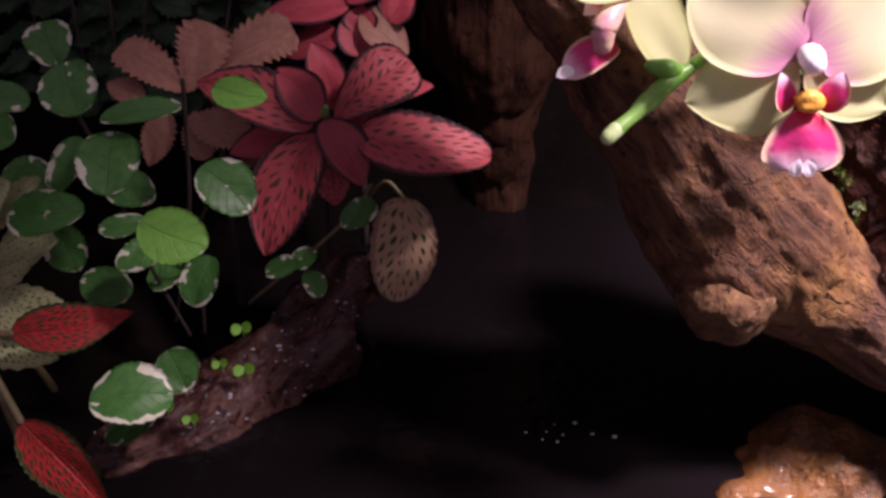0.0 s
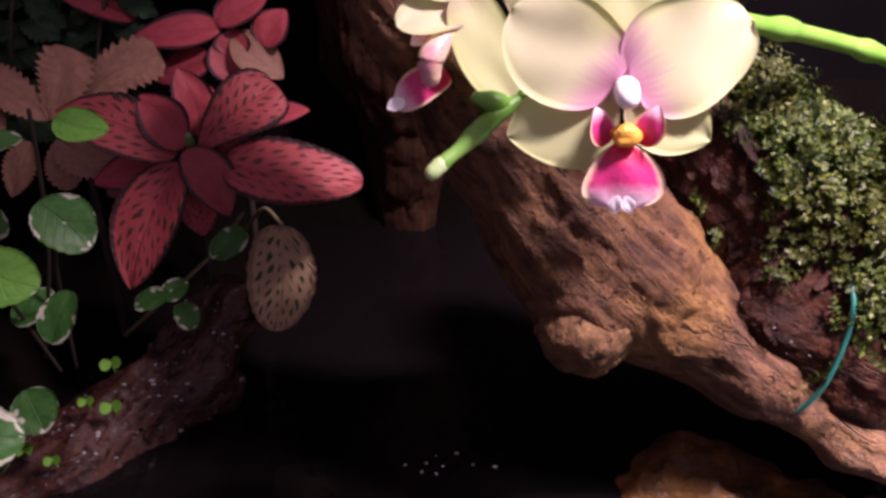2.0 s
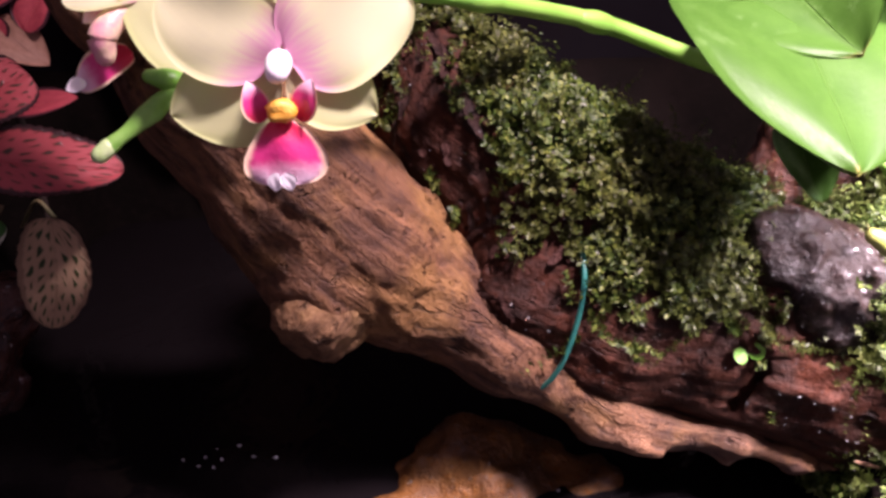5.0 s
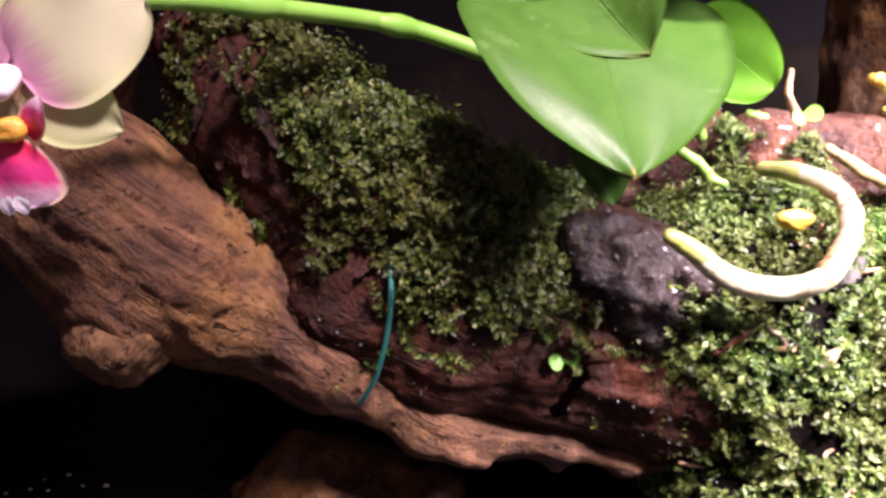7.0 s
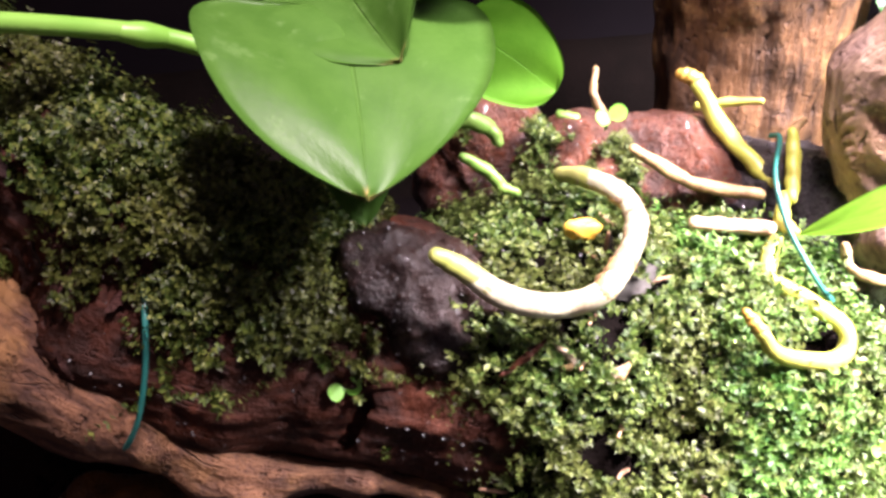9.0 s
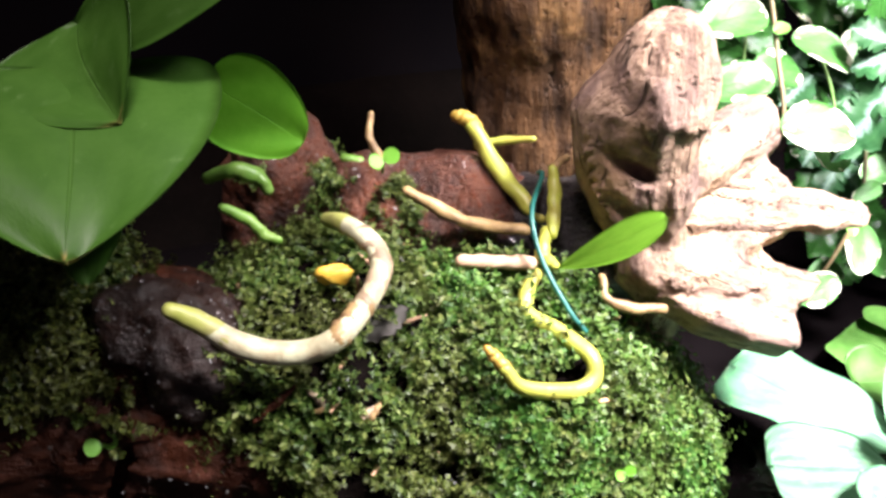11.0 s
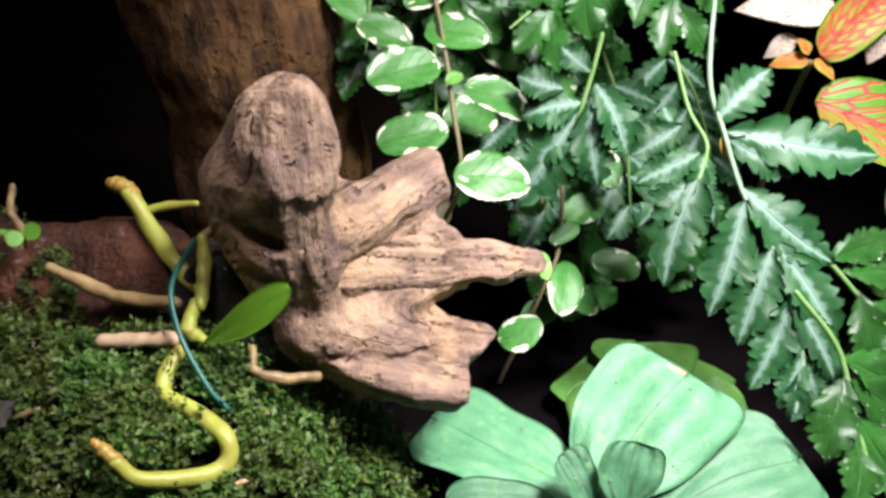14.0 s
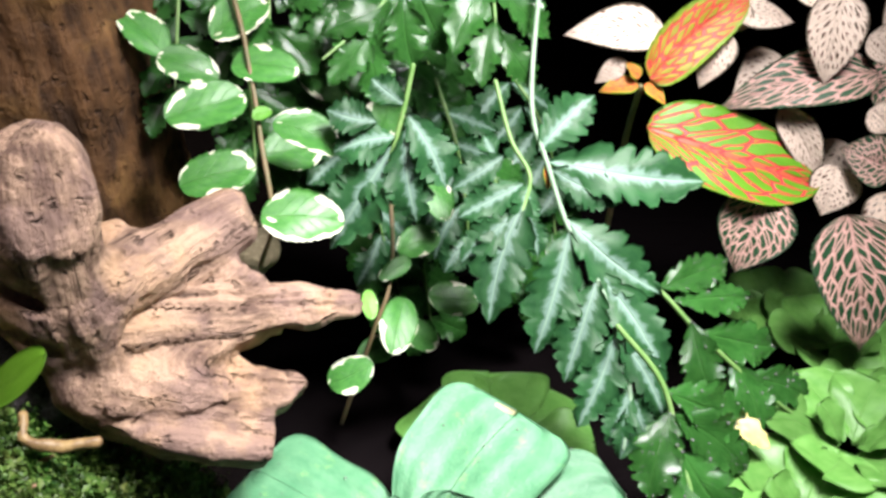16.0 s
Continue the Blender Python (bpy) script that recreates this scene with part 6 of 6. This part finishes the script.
SIDE = (-0.45, -0.6, 0.65)
HANG = (-0.45, -0.75, 0.4)
white = thing("nerve_plant", (0.63, 0.22, 0.07), "nerve plant with white and pink veined dark leaves", "plant", "nerve plants")
blades(white, [
    ((0.5734, 0.2172, 0.1666), (0.5405, 0.2344, 0.1676), 19.7, "fittonia_white", SIDE, "pointed"), ((0.5584, 0.2203, 0.1577), (0.5466, 0.2228, 0.1506), 8.6, "fittonia_white", SIDE, "pointed"), ((0.5973, 0.2094, 0.1734), (0.6188, 0.1963, 0.169), 13.5, "fittonia_white", SIDE, "pointed"),
    ((0.5938, 0.2075, 0.166), (0.5812, 0.2047, 0.1476), 15.6, "fittonia_white", SIDE, "pointed"), ((0.6288, 0.1858, 0.18), (0.6159, 0.1773, 0.1499), 23.5, "fittonia_white", HANG, "pointed"), ((0.6386, 0.1725, 0.1514), (0.5839, 0.196, 0.1428), 24.9, "fittonia_veined", SIDE, "pointed"),
    ((0.5890, 0.1740, 0.1150), (0.5733, 0.1690, 0.0885), 30.0, "fittonia_veined", HANG, "pointed"), ((0.6178, 0.1595, 0.1044), (0.613, 0.1386, 0.0576), 38.0, "fittonia_veined", HANG, "pointed"), ((0.6065, 0.1877, 0.1392), (0.6143, 0.1712, 0.1141), 15.8, "fittonia_white", SIDE, "pointed"),
    ((0.6212, 0.1704, 0.1196), (0.6127, 0.1663, 0.1027), 20.8, "fittonia_white", HANG, "pointed"), ((0.6363, 0.1575, 0.119), (0.621, 0.1694, 0.1273), 21.3, "fittonia_veined", SIDE, "pointed"), ((0.6386, 0.1791, 0.1646), (0.646, 0.1705, 0.155), 19.0, "fittonia_white", SIDE, "pointed"),
    ((0.6367, 0.1719, 0.1382), (0.6426, 0.1649, 0.1303), 16.5, "fittonia_white", SIDE, "pointed"), ((0.6194, 0.2017, 0.1802), (0.6403, 0.187, 0.1721), 13.9, "fittonia_white", SIDE, "pointed"), ((0.5993, 0.2046, 0.1658), (0.6008, 0.2113, 0.1807), 11.2, "fittonia_white", SIDE, "pointed"),
    ((0.605, 0.215, 0.150), (0.585, 0.225, 0.165), 22, "fittonia_veined", SIDE, "pointed"), ((0.625, 0.200, 0.150), (0.600, 0.205, 0.140), 24, "fittonia_white", SIDE, "pointed"), ((0.645, 0.185, 0.120), (0.628, 0.180, 0.100), 24, "fittonia_white", HANG, "pointed"),
    ((0.665, 0.18, 0.15), (0.645, 0.17, 0.132), 24, "fittonia_veined", SIDE, "pointed"), ((0.69, 0.19, 0.17), (0.66, 0.185, 0.155), 24, "fittonia_white", SIDE, "pointed"), ((0.66, 0.17, 0.10), (0.645, 0.155, 0.075), 24, "fittonia_white", HANG, "pointed")], fold=0.18, droop=0.15, teeth=22, bite=0.03)
part("stem", tube("stem", [(0.69, 0.25, 0.03), (0.675, 0.235, 0.10), (0.65, 0.205, 0.165)], 0.0013, "vine", 8), white)


# ---- floating plants ----
WET_BLADES = []


def rosette(c, leaves, mat, label, **more):
    ob = thing("water_lettuce", (c[0], c[1], 0.018), label, "water plant", "floating plants")
    for i, (ang, size, w, rise) in enumerate(leaves):
        d = np.array((math.cos(radians(ang)) * math.cos(radians(rise)), math.sin(radians(ang)) * math.cos(radians(rise)), math.sin(radians(rise))))
        b = np.array(c) + d * 0.004
        face = unit(np.cross(np.cross(d, (0, 0, 1)), d) * 1.0 + np.array((0, -0.15, 0)))
        me = leaf("leaf", b, np.array(c) + d * size / 1000, w / 1000, mat, "fan", face, 0.15, 0.12, seed=i + int(c[0] * 1000), nu=30, nv=20, thick=0.0012, **more)
        if mat == "pistia":
            WET_BLADES.append(me)
        part("leaf", me, ob)
    return ob


lettuce = thing("water_lettuce", (0.43, 0.152, 0.018), "large blue-green velvety water lettuce floating on the water", "water plant", "floating plants")
for i, (base, tip, w, face, shape, droop, fold) in enumerate((
        ((0.4287, 0.1569, 0.040), (0.3990, 0.2060, 0.051), 42, (0.15, -0.35, 0.9), "pad", 0.12, 0.06), ((0.4275, 0.1523, 0.042), (0.4765, 0.1680, 0.067), 52, (-0.25, -0.25, 0.93), "pad", 0.10, 0.05),
        ((0.4400, 0.1370, 0.040), (0.4910, 0.1300, 0.054), 42, (-0.1, -0.3, 0.95), "pad", 0.15, 0.10), ((0.4200, 0.1500, 0.040), (0.3830, 0.1620, 0.046), 30, (0.1, -0.4, 0.9), "pad", 0.15, 0.10),
        ((0.4330, 0.1430, 0.044), (0.4400, 0.1480, 0.064), 20, (-0.2, -0.6, 0.75), "pad", 0.10, 0.30), ((0.4200, 0.1440, 0.040), (0.3980, 0.1290, 0.046), 32, (0.1, -0.4, 0.9), "pad", 0.15, 0.10),
        ((0.4320, 0.1370, 0.040), (0.4360, 0.1080, 0.046), 34, (0, -0.5, 0.85), "pad", 0.15, 0.10), ((0.4250, 0.1480, 0.046), (0.4200, 0.1580, 0.060), 16, (0.2, -0.6, 0.75), "pad", 0.10, 0.35))):
    me = leaf("leaf", base, tip, w / 1000, "pistia", shape, face, droop, fold, seed=i + 436, nu=34, nv=22, thick=0.0014, notch=0.05, ruffle=0.03)
    WET_BLADES.append(me)
    part("leaf", me, lettuce)
part("crown", tube("crown", [(0.4295, 0.1490, 0.008), (0.4290, 0.1485, 0.026), (0.4288, 0.1482, 0.037)], [0.004, 0.006, 0.005], "pistia_lime", 12, 14), lettuce, "pale green heart of the rosette")
rosette((0.491, 0.195, 0.024), [(112, 42, 44, 6), (65, 44, 42, 10), (165, 36, 34, 8), (28, 40, 38, 8), (230, 30, 30, 6), (330, 34, 30, 8)], "pistia_lime", "yellow-green water lettuce floating behind the big one", notch=0.06, ruffle=0.03)
rosette((0.6336, 0.1857, 0.035), [(20, 34, 30, 25), (80, 34, 30, 30), (140, 34, 28, 28), (200, 32, 28, 22), (262, 32, 30, 20), (320, 32, 28, 25), (110, 20, 16, 55), (300, 18, 14, 50)], "pistia_lime", "small lime green floating rosette beside the nerve plants", notch=0.06, ruffle=0.05)
rosette((0.6328, 0.1579, 0.035), [(20, 34, 30, 25), (80, 34, 30, 30), (140, 34, 28, 28), (200, 32, 28, 22), (262, 32, 30, 20), (320, 32, 28, 25), (110, 20, 16, 55), (300, 18, 14, 50)], "pistia_lime", "lime green floating rosette with cupped leaves", notch=0.06, ruffle=0.05)
rosette((0.5861, 0.1201, 0.035), [(20, 34, 30, 25), (80, 34, 30, 30), (140, 34, 28, 28), (200, 32, 28, 22), (262, 32, 30, 20), (320, 32, 28, 25), (110, 20, 16, 55), (300, 18, 14, 50)], "pistia_lime", "lime green floating rosette beside the wet fern", notch=0.06, ruffle=0.05)
rosette((0.6254, 0.1262, 0.03), [(20, 34, 30, 25), (80, 34, 30, 30), (140, 34, 28, 28), (200, 32, 28, 22), (262, 32, 30, 20), (320, 32, 28, 25), (110, 20, 16, 55), (300, 18, 14, 50)], "pistia_lime", "lime green floating rosette at the edge of the pond", notch=0.06, ruffle=0.05)
rosette((0.5464, 0.1059, 0.03), [(20, 34, 30, 25), (80, 34, 30, 30), (140, 34, 28, 28), (200, 32, 28, 22), (262, 32, 30, 20), (320, 32, 28, 25), (110, 20, 16, 55), (300, 18, 14, 50)], "pistia_lime", "lime green floating rosette", notch=0.06, ruffle=0.05)


# ---- small things ----
def seedling(c, size, label="tiny bright green seedling with two round leaves"):
    ob = thing("seedling", c, label, "seedling", "seedlings")
    c = np.array(c)
    for s in (-1, 1):
        part("leaf", leaf("leaf", c, c + np.array((s * size * 0.95, -size * 0.3, size * (0.25 + 0.25 * s))), size * 1.05, "seedling", "round", (0.1 * s, -0.8, 0.6), 0.05, 0.05, nu=12, nv=8), ob)
    part("stem", tube("stem", [c + np.array((0, 0.002, -0.005)), c], 0.0004, "vine_green", 6, 6), ob)


seedling((0.1975, 0.1945, 0.0810), 0.0044)
seedling((0.288, 0.244, 0.127), 0.005)
for c, size in (((-0.073, 0.262, 0.048), 0.004), ((-0.070, 0.248, 0.040), 0.004), ((-0.079, 0.250, 0.041), 0.003), ((-0.094, 0.232, 0.036), 0.0035), ((-0.086, 0.232, 0.031), 0.003), ((-0.108, 0.214, 0.010), 0.004)):
    seedling(c, size, "tiny green seedling on the wet branch")
seedling((0.325, 0.152, 0.068), 0.003)
tagged(new("fallen_leaf", blob("fallen_leaf", (0.262, 0.200, 0.1145), (0.0042, 0.002, 0.0034), "yellow", 2, 0.4)), "small curled yellow leaf lying in the moss", "leaf")
tagged(new("fallen_leaf", leaf("fallen_leaf", (0.5418, 0.1397, 0.056), (0.5493, 0.1248, 0.05), 0.0105, "scrap", "ovate", (0, -0.7, 0.7), 0.2, 0.3, teeth=5, bite=0.3)), "torn yellow leaf scrap on the wet fern", "leaf")

tagged(new("fallen_leaf", leaf("fallen_leaf", (0.265, 0.190, 0.101), (0.279, 0.190, 0.107), 0.010, "dead", "ovate", (0.1, -0.7, 0.7), 0.2, 0.25, teeth=5, bite=0.3, ruffle=0.08)), "grey torn dead leaf lying on moss under a root", "leaf")

for i in range(44):
    p = mound_places[rng.choice(np.flatnonzero((mound_normals[:, 1] < 0.1) & (mound_normals[:, 2] > 0.1) & (mound_places[:, 2] > 0.03)))] + np.array((0, -0.002, 0.003))
    d = unit(rng.normal(0, 1, 3) * np.array((1, 0.6, 0.3))) * rng.uniform(0.002, 0.005)
    tagged(new("twig", tube("twig", [p - d, p, p + d + rng.normal(0, 0.0005, 3)], [0.0004, 0.0007, 0.0004], "litter", 6, 8)), "short dry brown twig lying in moss", "twig", "moss litter")


def bubbles(centres, label):
    vs, fs, n = [], [], 0
    bm = bmesh.new()
    bmesh.ops.create_icosphere(bm, subdivisions=2, radius=1)
    v = np.array([x.co[:] for x in bm.verts])
    f = np.array([[x.index for x in p.verts] for p in bm.faces])
    bm.free()
    for c, r in centres:
        vs.append(v * (r * rng.uniform(0.7, 1.6), r * rng.uniform(0.5, 1.0), r * 0.45) + np.array(c))
        fs.append(f + n)
        n += len(v)
    tagged(new("bubbles", as_mesh("bubbles", np.vstack(vs), np.vstack(fs), "bubble")), label, "bubbles", kind="stuff")


def strewn(a, b, spread, count, r, z=None):
    a, b = np.array(a), np.array(b)
    out = []
    for _ in range(count):
        p = a + (b - a) * rng.uniform() + rng.normal(0, 1, 3) * spread
        if z is not None:
            p[2] = z
        out.append((p, r * rng.uniform(0.4, 1.2)))
    return out


# Pale beads added in place of lamp glints on the branch and ripples.
damp = np.flatnonzero((wet_normals[:, 1] < 0.1) & (wet_normals[:, 2] > 0.0) & (wet_places[:, 2] > 0.017) & patchy(wet_places, 60, 0.18, 2.0))
bubbles([(wet_places[i] + wet_normals[i] * 0.0003, 0.0008 * rng.uniform(0.3, 1.1)) for i in rng.choice(damp, 34)], "pale bubble beads along the wet branch, standing in for glints")
bubbles(strewn((0.035, 0.24, 0.0185), (0.055, 0.242, 0.0185), (0.005, 0.004, 0), 9, 0.0006, 0.0185) + strewn((0.12, 0.19, 0.0185), (0.18, 0.195, 0.0185), (0.006, 0.01, 0), 14, 0.0010, 0.0185), "a few bubble beads on the dark water, standing in for glints")



CHIPS = [
    ((0.2500, 0.1786, 0.0924), (0.6, 0, -0.8), 0.008, "root_beige", "beige sliver of bark in the moss"),
    ((0.2531, 0.1756, 0.0899), (0.95, 0, 0.2), 0.007, "root_brown", "thin brown sliver of bark in the moss"),
    ((0.2641, 0.1723, 0.0870), (0.8, 0, 0.5), 0.006, "root_beige", "small beige bark scrap in the moss"),
    ((0.2405, 0.1789, 0.0927), (0.8, 0, 0.6), 0.014, "rotten", "thin dark red twig on the moss"),
    ((0.2656, 0.1746, 0.0890), (0.7, 0, 0.7), 0.006, "root_brown", "small brown bark scrap in the moss"),
    ((0.3159, 0.1545, 0.0716), (0.7, 0, -0.6), 0.006, "rotten", "reddish bark scrap in the moss"),
]


def wood_chip(where, along, size, mat, label):
    """A sliver of bark that lies on the mound's moss, near the place given."""
    i = np.linalg.norm(mound_places - np.array(where), axis=1).argmin()
    n = mound_normals[i]
    d = np.array(along) - n * np.dot(along, n)
    d *= size / np.linalg.norm(d) / 2
    c = mound_places[i] + n * 0.0042
    tagged(new("wood_chip", tube("wood_chip", [tuple(c - d), tuple(c + n * 0.0005), tuple(c + d)], [0.0005, 0.0011, 0.0004], mat, 10, 12, 0.5)), label, "wood chip", "scraps in the moss")


for where, along, size, mat, label in CHIPS:
    wood_chip(where, along, size, mat, label)


def drops(places, normals, want, count, r, label):
    """Beads of water on a wet surface."""
    pick = np.flatnonzero(want(places, normals))
    pick = pick[[np.linalg.norm(CLEAR - p, axis=1).min() > 0.005 for p in places[pick]]]
    pick = rng.choice(pick, count)
    bm = bmesh.new()
    bmesh.ops.create_icosphere(bm, subdivisions=1, radius=1)
    v = np.array([x.co[:] for x in bm.verts])
    f = np.array([[x.index for x in p.verts] for p in bm.faces])
    bm.free()
    size = r * (0.3 + 1.2 * rng.uniform(0, 1, count) ** 2)
    verts = (places[pick] + normals[pick] * (size * 0.4)[:, None])[:, None, :] + v[None] * size[:, None, None]
    faces = f[None] + (np.arange(count) * len(v))[:, None, None]
    tagged(new("water_drops", as_mesh("water_drops", verts.reshape(-1, 3), faces.reshape(-1, 3), "drop")), label, "water drops", kind="stuff")


front = lambda p, n: (n[:, 1] < 0.2) & (n[:, 2] > -0.3) & (p[:, 2] > 0.02)
drops(log_places, log_normals, front, 600, 0.00032, "clear water beads on the wet log and moss")
drops(mound_places + mound_normals * 0.003, mound_normals, front, 700, 0.00038, "clear water beads on the moss")
drops(wet_places, wet_normals, front, 260, 0.0005, "clear water beads on the wet branch")
for (at, nrm), n in zip(STONE_SKIN[:5], (60, 60, 90, 150, 120)):
    drops(at, nrm, front, n, 0.00034, "clear water beads on a wet stone")

for me in WET_BLADES + [ob.data for ob in wet.children if ob.name.startswith("leaflet")]:
    count = len(me.vertices) // 2
    at, nrm = np.empty(len(me.vertices) * 3), np.empty(len(me.vertices) * 3)
    me.vertices.foreach_get("co", at)
    me.vertices.foreach_get("normal", nrm)
    drops(at.reshape(-1, 3)[:count], nrm.reshape(-1, 3)[:count], lambda p, n: p[:, 2] > 0.02, 30, 0.00042, "clear water beads on a wet green leaf")
